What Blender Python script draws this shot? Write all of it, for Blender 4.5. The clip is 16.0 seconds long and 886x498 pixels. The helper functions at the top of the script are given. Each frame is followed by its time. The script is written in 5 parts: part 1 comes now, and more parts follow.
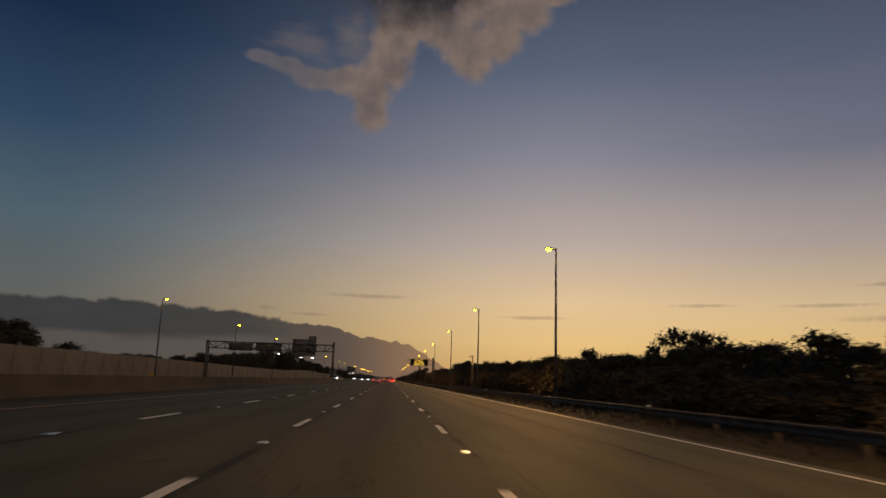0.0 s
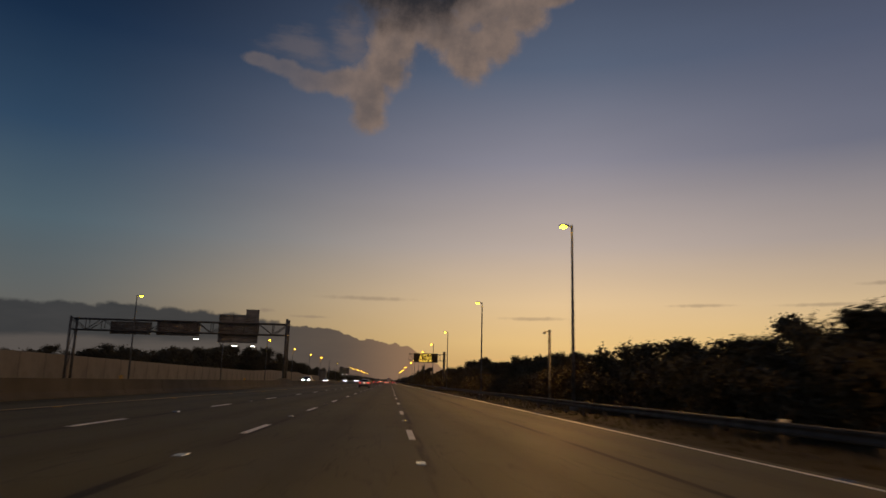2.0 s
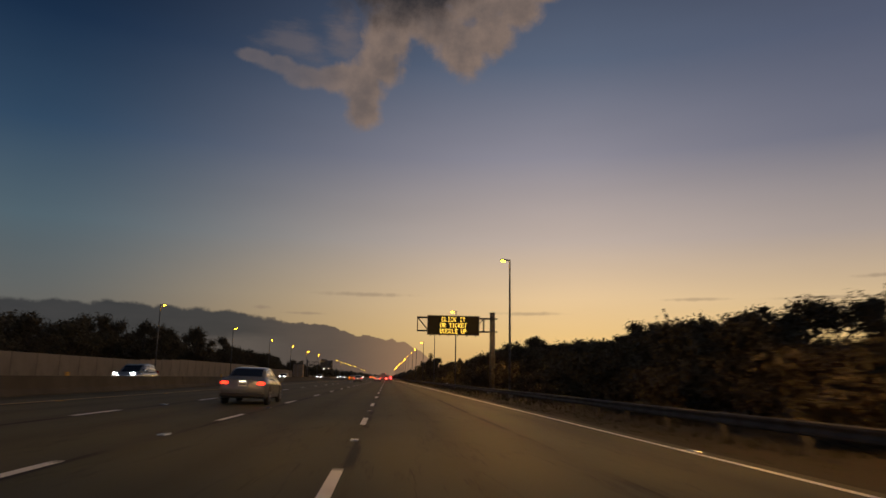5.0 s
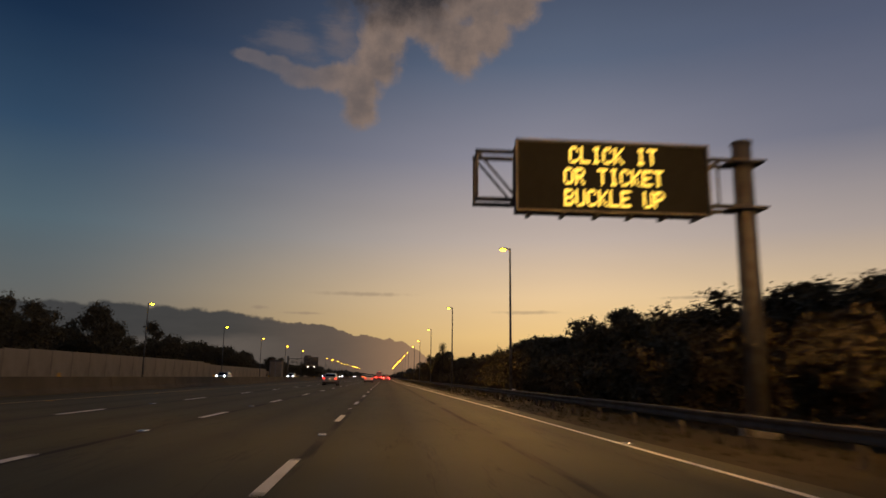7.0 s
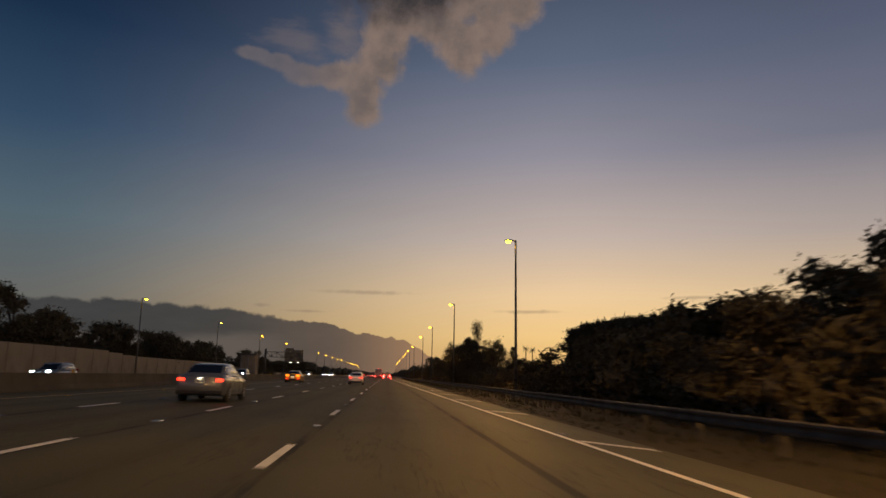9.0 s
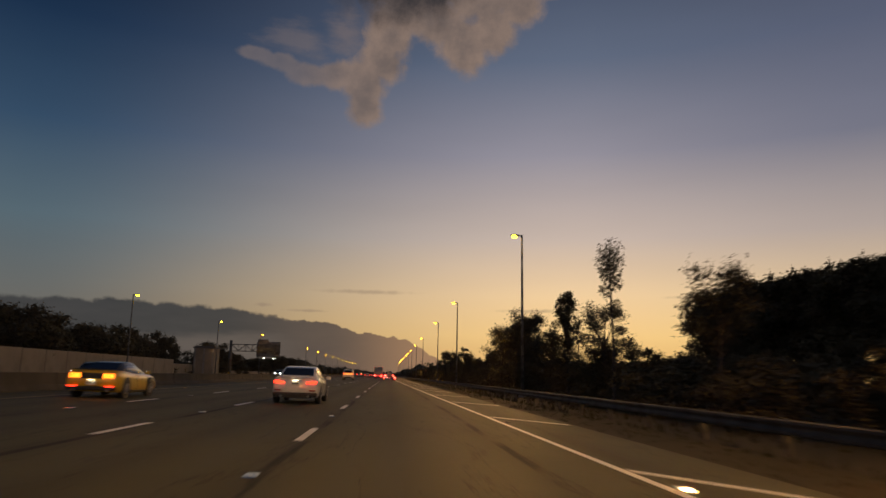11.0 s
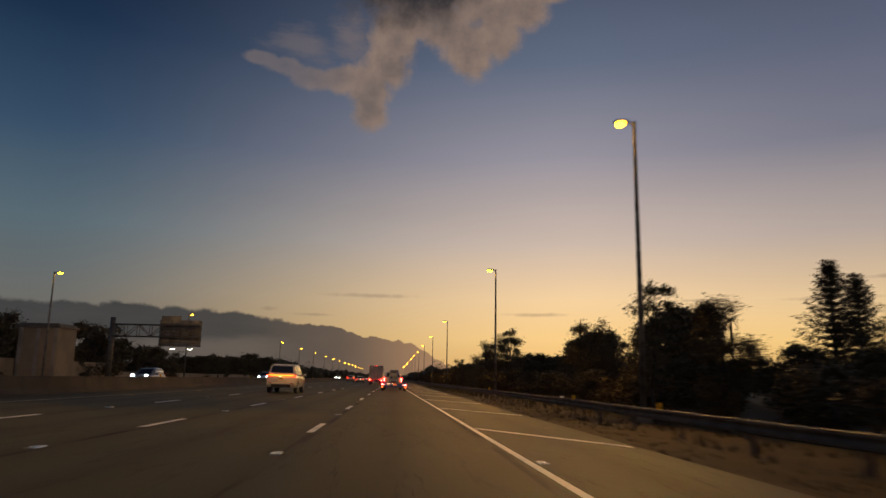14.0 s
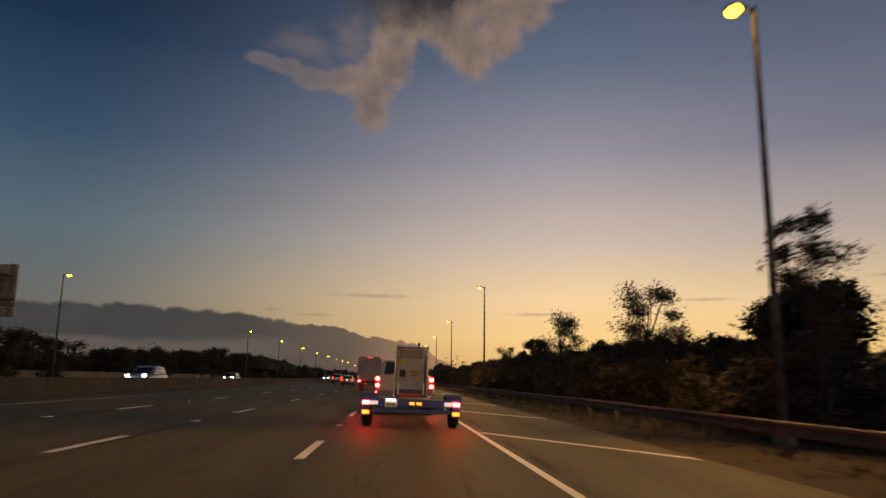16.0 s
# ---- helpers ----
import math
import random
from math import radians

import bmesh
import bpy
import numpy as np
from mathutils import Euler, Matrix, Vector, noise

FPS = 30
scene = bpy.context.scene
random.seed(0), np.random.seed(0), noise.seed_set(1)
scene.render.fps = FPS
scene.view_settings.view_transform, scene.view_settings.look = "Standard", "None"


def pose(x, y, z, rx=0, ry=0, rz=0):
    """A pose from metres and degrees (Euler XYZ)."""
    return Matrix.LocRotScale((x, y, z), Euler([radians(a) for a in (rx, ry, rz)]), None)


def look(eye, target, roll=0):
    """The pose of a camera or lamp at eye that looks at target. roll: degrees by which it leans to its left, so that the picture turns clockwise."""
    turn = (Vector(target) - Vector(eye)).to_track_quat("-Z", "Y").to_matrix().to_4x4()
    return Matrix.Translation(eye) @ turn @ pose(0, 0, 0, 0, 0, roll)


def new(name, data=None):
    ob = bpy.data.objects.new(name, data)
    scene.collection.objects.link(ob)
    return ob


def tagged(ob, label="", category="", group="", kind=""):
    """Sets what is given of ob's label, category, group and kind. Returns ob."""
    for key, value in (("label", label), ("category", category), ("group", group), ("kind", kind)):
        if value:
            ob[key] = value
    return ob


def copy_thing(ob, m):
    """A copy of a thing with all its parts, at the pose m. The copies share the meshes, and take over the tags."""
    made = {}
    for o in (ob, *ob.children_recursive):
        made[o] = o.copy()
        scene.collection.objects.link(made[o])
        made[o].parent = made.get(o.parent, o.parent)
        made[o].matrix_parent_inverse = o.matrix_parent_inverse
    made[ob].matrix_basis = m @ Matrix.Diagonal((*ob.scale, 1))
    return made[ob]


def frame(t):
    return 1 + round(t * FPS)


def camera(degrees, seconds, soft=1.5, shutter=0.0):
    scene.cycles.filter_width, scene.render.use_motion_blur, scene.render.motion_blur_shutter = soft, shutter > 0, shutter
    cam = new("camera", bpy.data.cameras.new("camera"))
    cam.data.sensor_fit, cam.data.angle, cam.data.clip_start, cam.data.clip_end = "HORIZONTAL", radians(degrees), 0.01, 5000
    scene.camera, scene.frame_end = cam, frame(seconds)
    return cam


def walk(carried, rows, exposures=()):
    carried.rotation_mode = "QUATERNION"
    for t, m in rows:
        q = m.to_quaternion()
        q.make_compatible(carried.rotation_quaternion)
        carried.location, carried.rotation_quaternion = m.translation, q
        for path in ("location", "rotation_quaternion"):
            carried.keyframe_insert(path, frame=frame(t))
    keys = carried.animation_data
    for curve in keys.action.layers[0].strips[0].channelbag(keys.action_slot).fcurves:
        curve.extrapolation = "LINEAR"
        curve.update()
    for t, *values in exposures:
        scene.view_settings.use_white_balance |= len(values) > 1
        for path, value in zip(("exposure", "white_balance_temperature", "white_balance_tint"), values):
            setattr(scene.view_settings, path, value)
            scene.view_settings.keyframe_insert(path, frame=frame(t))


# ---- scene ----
cam = camera(64.62, 16.0, 1.5, 0.4)
# seconds, x, y, z, yaw, pitch, roll; the line between the two right-hand lanes lies at x = 0
ROWS = [
    (0.0, -1.41, -7.40, 1.264, -3.89, 10.68, 1.85),
    (0.5, -1.19, 8.35, 1.260, -4.03, 10.75, 1.76),
    (1.0, -0.95, 24.25, 1.255, -4.09, 10.84, 1.60),
    (1.5, -0.79, 39.42, 1.252, -4.14, 10.75, 1.58),
    (2.0, -0.53, 55.40, 1.247, -3.98, 10.82, 1.44),
    (2.5, -0.30, 71.43, 1.243, -3.94, 10.82, 1.24),
    (3.0, -0.18, 87.06, 1.240, -4.10, 10.78, 1.48),
    (3.5, 0.00, 103.00, 1.237, -4.14, 10.82, 1.36),
    (4.0, 0.21, 118.79, 1.233, -4.15, 10.67, 1.16),
    (6.5, 1.13, 195.23, 1.215, -4.57, 10.40, 0.77),
    (7.0, 1.29, 209.93, 1.212, -4.55, 10.40, 0.66),
    (7.5, 1.41, 224.80, 1.209, -4.52, 10.51, 0.85),
    (8.0, 1.49, 239.53, 1.208, -4.43, 10.46, 1.08),
    (10.5, 1.67, 312.14, 1.204, -4.28, 10.18, 0.88),
    (11.0, 1.60, 326.12, 1.206, -4.22, 10.26, 0.99),
    (11.5, 1.64, 339.93, 1.205, -4.15, 10.31, 0.92),
    (12.0, 1.68, 353.63, 1.204, -4.07, 10.39, 0.88),
    (12.5, 1.69, 366.88, 1.204, -4.05, 10.60, 1.06),
    (13.0, 1.76, 380.87, 1.202, -3.86, 10.51, 1.12),
    (13.5, 1.75, 394.97, 1.203, -3.92, 10.61, 1.24),
    (14.0, 1.81, 408.65, 1.201, -3.78, 10.55, 0.99),
    (14.5, 1.78, 422.20, 1.202, -3.72, 10.44, 1.15),
    (15.0, 1.70, 435.81, 1.204, -3.71, 10.47, 1.16),
    (15.5, 1.34, 449.38, 1.211, -3.84, 10.70, 1.20),
    (16.0, 1.43, 462.48, 1.209, -3.61, 10.54, 0.82),
]
walk(cam, [(t, pose(x, y, z, 90 + pitch, 0, yaw) @ pose(0, 0, 0, 0, 0, roll)) for t, x, y, z, yaw, pitch, roll in ROWS],
     [(0.0, -0.18, 6800, 10), (4.0, -0.13, 6900, 10), (7.0, -0.07, 6850, 10), (11.0, 0.03, 7000, 11), (16.0, 0.1, 7100, 11)])
SPOT_WATTS = 11500.0
SKY_STRENGTH = 1.0


# ---- node helpers ----
class Nodes:
    def __init__(self, tree):
        self.tree = tree
        tree.nodes.clear()

    def add(self, kind, inputs=(), operation="", data_type="", interpolation_type=""):
        node = self.tree.nodes.new(kind)
        if operation:
            node.operation = operation
        if data_type:
            node.data_type = data_type
        if interpolation_type:
            node.interpolation_type = interpolation_type
        for key, value in dict(inputs).items():
            self.put(node.inputs[key], value)
        return node

    def put(self, socket, value):
        if isinstance(value, bpy.types.NodeSocket):
            self.tree.links.new(value, socket)
        else:
            socket.default_value = (*value, 1.0) if socket.type == "RGBA" and len(value) == 3 else value

    def math(self, op, a, b=0.0, c=0.0, clamp=False):
        n = self.add("ShaderNodeMath", {0: a, 1: b, 2: c}, operation=op)
        n.use_clamp = clamp
        return n.outputs[0]

    def mix(self, fac, a, b):
        n = self.add("ShaderNodeMix", data_type="RGBA")
        self.put(n.inputs[0], fac), self.put(n.inputs[6], a), self.put(n.inputs[7], b)
        return n.outputs[2]

    def ramp(self, fac, stops, smooth=False):
        n = self.add("ShaderNodeValToRGB", {0: fac})
        n.color_ramp.interpolation = "EASE" if smooth else "LINEAR"
        el = n.color_ramp.elements
        while len(el) < len(stops):
            el.new(0.5)
        for e, (p, col) in zip(el, stops):
            e.position, e.color = p, (*col, 1) if len(col) == 3 else col
        return n.outputs[0]

    def smooth(self, v, lo, hi):
        n = self.add("ShaderNodeMapRange", {0: v, 1: lo, 2: hi, 3: 0.0, 4: 1.0}, interpolation_type="SMOOTHSTEP")
        return n.outputs[0]

    def noise(self, vec, scale, detail=4.0, rough=0.55, out=0):
        n = self.add("ShaderNodeTexNoise", {"Vector": vec, "Scale": scale, "Detail": detail, "Roughness": rough})
        return n.outputs[out]


def srgb(r, g, b):
    return tuple(((v / 255 + 0.055) / 1.055) ** 2.4 if v > 10 else v / 255 / 12.92 for v in (r, g, b))


# ---- sky: dusk, the last light of the sun to the right of the road ----
def make_world():
    w = bpy.data.worlds.new("dusk")
    w.use_nodes = True
    scene.world = w
    n = Nodes(w.node_tree)
    d = n.add("ShaderNodeTexCoord").outputs["Generated"]
    xyz = n.add("ShaderNodeSeparateXYZ", {0: d}).outputs
    az = n.math("MULTIPLY", n.math("ARCTAN2", xyz[0], xyz[1]), 57.29578)
    el = n.math("MULTIPLY", n.math("ARCSINE", xyz[2]), 57.29578)
    up = n.math("DIVIDE", el, 40.0, clamp=True)
    left = n.ramp(up, [(0.0, srgb(104, 94, 86)), (0.08, srgb(104, 100, 94)), (0.16, srgb(98, 104, 106)), (0.275, srgb(83, 103, 116)),
                       (0.445, srgb(50, 75, 102)), (0.63, srgb(26, 48, 76)), (0.78, srgb(14, 31, 55)), (1.0, srgb(16, 29, 48))])
    mid = n.ramp(up, [(0.0, srgb(224, 176, 108)), (0.08, srgb(243, 204, 140)), (0.16, srgb(236, 205, 162)), (0.275, srgb(197, 182, 174)),
                      (0.445, srgb(144, 143, 158)), (0.63, srgb(93, 106, 130)), (0.78, srgb(70, 82, 106)), (1.0, srgb(46, 56, 78))])
    right = n.ramp(up, [(0.0, srgb(222, 178, 106)), (0.08, srgb(230, 194, 130)), (0.16, srgb(216, 190, 153)), (0.275, srgb(173, 162, 159)),
                        (0.445, srgb(112, 116, 135)), (0.63, srgb(85, 94, 118)), (0.78, srgb(66, 74, 94)), (1.0, srgb(46, 54, 72))])
    off = n.math("ABSOLUTE", n.math("SUBTRACT", az, 15.0))
    base = n.mix(n.smooth(az, -28.0, 17.0), left, mid)
    base = n.mix(n.smooth(az, 12.0, 40.0), base, right)
    base = n.mix(n.smooth(off, 70.0, 150.0), base, n.ramp(up, [(0.0, srgb(146, 128, 122)), (0.2, srgb(126, 120, 126)), (0.5, srgb(88, 96, 116)), (1.0, srgb(46, 58, 80))]))
    # soft large streaks in the haze
    flat = n.add("ShaderNodeCombineXYZ", {0: n.math("MULTIPLY", az, 0.035), 1: n.math("MULTIPLY", el, 0.16), 2: 0.0}).outputs[0]
    haze = n.math("MULTIPLY", n.math("SUBTRACT", n.noise(flat, 1.0, 3.0), 0.5), 0.16)
    tint = n.add("ShaderNodeVectorMath", {0: base, "Scale": n.math("ADD", 1.0, haze)}, operation="SCALE").outputs[0]
    # places in the sky as (azimuth, elevation), in degrees
    spot = n.add("ShaderNodeCombineXYZ", {0: az, 1: el, 2: 0.0}).outputs[0]
    over = n.add("ShaderNodeVectorMath", {0: spot, 1: (0.0, -0.65, 0.0)}, operation="ADD").outputs[0]
    rough = n.noise(over, 0.34, 7.0, 0.62)
    fine = n.noise(over, 1.3, 5.0, 0.6)

    wobble = n.add("ShaderNodeVectorMath", {0: n.add("ShaderNodeTexNoise", {"Vector": over, "Scale": 0.22, "Detail": 4.0}).outputs["Color"], 1: (0.5, 0.5, 0.5)}, operation="SUBTRACT").outputs[0]
    warped = n.add("ShaderNodeVectorMath", {0: wobble, 1: (1.5, 1.3, 0.0), 2: over}, operation="MULTIPLY_ADD").outputs[0]

    def blobs(rows, spot=spot):
        total = None
        for a, e, ra, re in rows:
            v = n.add("ShaderNodeVectorMath", {0: spot, 1: (a, e, 0)}, operation="SUBTRACT").outputs[0]
            v = n.add("ShaderNodeVectorMath", {0: v, 1: (1 / ra, 1 / re, 0)}, operation="MULTIPLY").outputs[0]
            length = n.add("ShaderNodeVectorMath", {0: v}, operation="LENGTH").outputs["Value"]
            one = n.math("SUBTRACT", 1.0, length)
            total = one if total is None else n.math("SMOOTH_MAX", total, one, 0.25)
        return total

    # a ragged cloud overhead: a thin wing, a hanging lobe, a broad lobe and a dark core above them
    big = blobs(rows=[(-12.0, 24.0, 1.5, 0.6), (-10.0, 23.6, 2.0, 0.75), (-7.6, 23.1, 2.2, 0.95), (-5.2, 23.2, 2.2, 1.2), (-2.9, 22.6, 2.2, 2.2), (-2.9, 20.9, 1.75, 1.9), (-1.5, 24.4, 2.2, 2.0),
                      (-1.0, 26.3, 2.4, 2.0), (1.4, 28.3, 4.6, 2.2), (-1.0, 30.4, 4.2, 2.2), (3.8, 27.2, 3.0, 1.8), (5.9, 25.7, 2.5, 2.5), (8.2, 26.9, 2.4, 2.3), (7.0, 29.6, 5.2, 2.4), (10.6, 28.8, 2.4, 1.7),
                      (13.0, 29.9, 2.6, 1.0), (2.0, 32.5, 9.0, 2.4)], spot=warped)
    veil = blobs([(-8.6, 25.3, 4.6, 1.9), (-4.5, 26.0, 3.0, 2.2), (-16.4, 28.6, 1.8, 0.6), (-4.6, 28.0, 2.2, 2.0)], spot=warped)
    field = n.math("ADD", big, n.math("ADD", n.math("MULTIPLY", n.math("SUBTRACT", rough, 0.5), 0.95), n.math("MULTIPLY", n.math("SUBTRACT", fine, 0.5), 0.3)))
    cover = n.math("MULTIPLY", n.smooth(field, -0.14, 0.4), n.math("SUBTRACT", 0.96, n.math("MULTIPLY", n.smooth(az, -3.5, -11.5), 0.36)))
    streaks = n.add("ShaderNodeVectorMath", {0: over, 1: (0.45, 1.5, 1.0)}, operation="MULTIPLY").outputs[0]
    thin = n.math("ADD", veil, n.math("MULTIPLY", n.math("SUBTRACT", n.noise(streaks, 0.6, 5.0, 0.6), 0.5), 1.6))
    cover = n.math("MAXIMUM", cover, n.math("MULTIPLY", n.smooth(thin, 0.05, 0.95), 0.42))
    shifted = n.add("ShaderNodeVectorMath", {0: over, 1: (0.8, -1.0, 0)}, operation="ADD").outputs[0]
    relief = n.math("SUBTRACT", rough, n.noise(shifted, 0.34, 7.0, 0.62))
    glow = n.smooth(n.math("ADD", n.math("MULTIPLY", relief, 1.5), n.math("MULTIPLY", field, -0.4)), -0.75, 0.3)
    lit = n.mix(glow, srgb(104, 94, 92), srgb(138, 120, 111))
    core = n.math("ADD", n.math("SUBTRACT", el, n.math("MULTIPLY", n.math("MAXIMUM", n.math("SUBTRACT", az, 4.0), 0.0), 0.9)), n.math("MULTIPLY", rough, 6.0))
    lit = n.mix(n.smooth(core, 29.95, 33.65), lit, srgb(47, 46, 50))
    lit = n.mix(n.math("MULTIPLY", n.smooth(az, 0.0, -11.0), 0.6), lit, srgb(98, 97, 106))
    sky = n.mix(cover, tint, lit)
    # the bank of cloud low over the horizon
    crest = n.ramp(n.math("DIVIDE", n.math("ADD", az, 45.0), 60.0), [(0.0, (0.54,) * 3), (0.29, (0.53,) * 3), (0.40, (0.54,) * 3), (0.47, (0.536,) * 3),
                   (0.553, (0.512,) * 3), (0.6, (0.468,) * 3), (0.635, (0.425,) * 3), (0.685, (0.394,) * 3), (0.775, (0.293,) * 3), (0.815, (0.16,) * 3), (0.85, (0.0,) * 3)])
    edge = n.math("ADD", n.math("MULTIPLY", n.math("SUBTRACT", n.noise(spot, 0.42, 5.0, 0.55), 0.62), 1.25), n.math("MULTIPLY", n.math("SUBTRACT", n.noise(spot, 0.95, 4.0, 0.55), 0.5), 0.75))
    top = n.math("ADD", n.math("MULTIPLY", crest, 10.0), edge)
    under = n.math("SUBTRACT", top, el)
    sheet = n.mix(n.smooth(az, -12.0, -6.0), n.smooth(under, -0.06, 0.3), n.smooth(under, 0.0, 0.13))
    sheet = n.math("MULTIPLY", sheet, 0.94)
    mottle = n.noise(flat, 5.0, 5.0, 0.6)
    grey = n.mix(mottle, srgb(46, 50, 54), srgb(70, 70, 72))
    grey = n.mix(n.smooth(az, -13.0, -3.0), grey, n.mix(mottle, srgb(76, 69, 68), srgb(96, 84, 78)))
    grey = n.mix(n.smooth(az, -5.0, 4.0), grey, srgb(150, 118, 94))
    # paler haze shows below the slab's uneven foot
    foot = n.smooth(n.math("ADD", el, n.math("MULTIPLY", n.math("SUBTRACT", n.noise(flat, 3.0, 4.0), 0.5), 2.6)), 3.1, 2.2)
    foot = n.math("MULTIPLY", foot, n.smooth(az, -5.0, -12.0))
    grey = n.mix(n.math("MULTIPLY", foot, 0.8), grey, srgb(94, 88, 85))
    sky = n.mix(sheet, sky, grey)
    # thin dark wisps
    wisps = blobs([(11.5, 5.25, 3.6, 0.22), (-10.1, 5.3, 0.9, 0.22), (-6.6, 4.95, 2.4, 0.16), (24.5, 6.3, 3.4, 0.2), (36.5, 7.6, 2.0, 0.22), (38.0, 5.2, 6.0, 0.35), (33.0, 6.2, 4.0, 0.2), (-2.0, 6.6, 5.0, 0.25)])
    wisps = n.math("ADD", wisps, n.math("MULTIPLY", n.math("SUBTRACT", fine, 0.5), 1.1))
    sky = n.mix(n.math("MULTIPLY", n.smooth(wisps, 0.0, 0.9), 0.42), sky, srgb(132, 116, 104))
    bg = n.add("ShaderNodeBackground", {"Color": sky, "Strength": SKY_STRENGTH})
    n.add("ShaderNodeOutputWorld", {"Surface": bg.outputs[0]})


make_world()


# ---- materials ----
def material(name, color, rough=0.6, metal=0.0, vary=0.25, scale=3.0, fine=40.0, bump=0.0, other=None, spread=(0.4, 0.65), emit=None, power=0.0, gloss=0.5, random_tone=0.0, depth=0.02):
    """Two scales of variation over a base colour, with a fine relief."""
    m = bpy.data.materials.new(name)
    m.use_nodes = True
    n = Nodes(m.node_tree)
    p = n.add("ShaderNodeTexCoord").outputs["Object"]
    large, small = n.noise(p, scale, 5.0), n.noise(p, fine, 3.0)
    dark = tuple(c * (1 - vary) for c in color)
    light = tuple(min(1.0, c * (1 + vary)) for c in color)
    col = n.mix(small, (*dark, 1), (*light, 1))
    col = n.mix(n.smooth(large, *spread), col, (*(other or tuple(c * (1 - 0.6 * vary) for c in color)), 1))
    if random_tone:
        r = n.add("ShaderNodeObjectInfo").outputs["Random"]
        col = n.add("ShaderNodeVectorMath", {0: col, "Scale": n.math("ADD", 1.0 - random_tone, n.math("MULTIPLY", r, 2 * random_tone))}, operation="SCALE").outputs[0]
    b = n.add("ShaderNodeBsdfPrincipled", {"Base Color": col, "Metallic": metal, "Specular IOR Level": gloss,
              "Roughness": n.math("ADD", rough - 0.08, n.math("MULTIPLY", large, 0.16))})
    if bump:
        rel = n.add("ShaderNodeBump", {"Height": n.math("ADD", small, large), "Strength": bump, "Distance": depth})
        n.put(b.inputs["Normal"], rel.outputs[0])
    if emit:
        n.put(b.inputs["Emission Color"], (*emit, 1))
        n.put(b.inputs["Emission Strength"], power)
    n.add("ShaderNodeOutputMaterial", {"Surface": b.outputs[0]})
    return m


def road_material():
    """Worn asphalt: tyre tracks, patches and long seams along the lanes."""
    m = bpy.data.materials.new("asphalt")
    m.use_nodes = True
    n = Nodes(m.node_tree)
    p = n.add("ShaderNodeTexCoord").outputs["Object"]
    s = n.add("ShaderNodeSeparateXYZ", {0: p}).outputs
    long = n.add("ShaderNodeCombineXYZ", {0: s[0], 1: n.math("MULTIPLY", s[1], 0.04), 2: 0.0}).outputs[0]
    grain, patch, streak = n.noise(p, 60.0, 3.0), n.noise(p, 0.25, 5.0), n.noise(long, 1.6, 5.0)
    track = n.math("ABSOLUTE", n.math("SINE", n.math("MULTIPLY", s[0], 2 * math.pi / 3.66)))
    v = n.math("ADD", n.math("MULTIPLY", streak, 0.06), n.math("MULTIPLY", patch, 0.035))
    v = n.math("ADD", v, n.math("MULTIPLY", grain, 0.03))
    v = n.math("ADD", v, n.math("MULTIPLY", track, 0.022))
    v = n.math("ADD", n.math("MULTIPLY", v, 1.05), 0.007)
    col = n.add("ShaderNodeCombineColor", {0: n.math("MULTIPLY", v, 1.03), 1: n.math("MULTIPLY", v, 1.0), 2: n.math("MULTIPLY", v, 0.6)}).outputs[0]
    # sealed cracks, dark and shiny
    seam = n.noise(n.add("ShaderNodeCombineXYZ", {0: s[0], 1: n.math("MULTIPLY", s[1], 0.12), 2: 3.0}).outputs[0], 0.9, 6.0, 0.6)
    line = n.math("SUBTRACT", 1.0, n.smooth(n.math("ABSOLUTE", n.math("SUBTRACT", seam, 0.5)), 0.0, 0.006))
    col = n.mix(n.math("MULTIPLY", line, 0.7), col, (0.014, 0.013, 0.012, 1))
    lane = n.math("ABSOLUTE", n.math("SUBTRACT", n.math("FRACT", n.math("ADD", n.math("DIVIDE", s[0], 3.66), 0.47)), 0.5))
    joint = n.math("MULTIPLY", n.smooth(lane, 0.035, 0.012), n.smooth(n.noise(n.add("ShaderNodeCombineXYZ", {0: s[0], 1: n.math("MULTIPLY", s[1], 0.1), 2: 8.0}).outputs[0], 2.0, 4.0), 0.4, 0.6))
    col = n.mix(n.math("MULTIPLY", joint, 0.9), col, (0.012, 0.011, 0.01, 1))
    b = n.add("ShaderNodeBsdfPrincipled", {"Base Color": col, "Roughness": n.math("ADD", 0.5, n.math("MULTIPLY", streak, 0.3)), "Specular IOR Level": 0.1})
    rel = n.add("ShaderNodeBump", {"Height": grain, "Strength": 0.35, "Distance": 0.01})
    n.put(b.inputs["Normal"], rel.outputs[0])
    n.add("ShaderNodeOutputMaterial", {"Surface": b.outputs[0]})
    return m


ASPHALT = road_material()
PAINT = material("road paint", (0.83, 0.82, 0.77), 0.55, vary=0.1, scale=1.5, fine=25, other=(0.55, 0.53, 0.49), spread=(0.52, 0.8))
YELLOW_PAINT = material("yellow road paint", (0.3, 0.22, 0.07), 0.6, vary=0.2, scale=1.5, fine=25, other=(0.12, 0.09, 0.045), spread=(0.5, 0.75))
STUD = material("reflector stud", (0.95, 0.95, 0.93), 0.16, metal=1.0, vary=0.04)
AMBER = material("amber reflector", (0.75, 0.42, 0.05), 0.25, vary=0.08, gloss=0.8)
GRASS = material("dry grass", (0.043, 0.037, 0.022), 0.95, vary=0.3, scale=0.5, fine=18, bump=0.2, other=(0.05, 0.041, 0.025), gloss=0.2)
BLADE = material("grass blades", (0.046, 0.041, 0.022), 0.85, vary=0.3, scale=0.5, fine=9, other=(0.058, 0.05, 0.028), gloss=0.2)
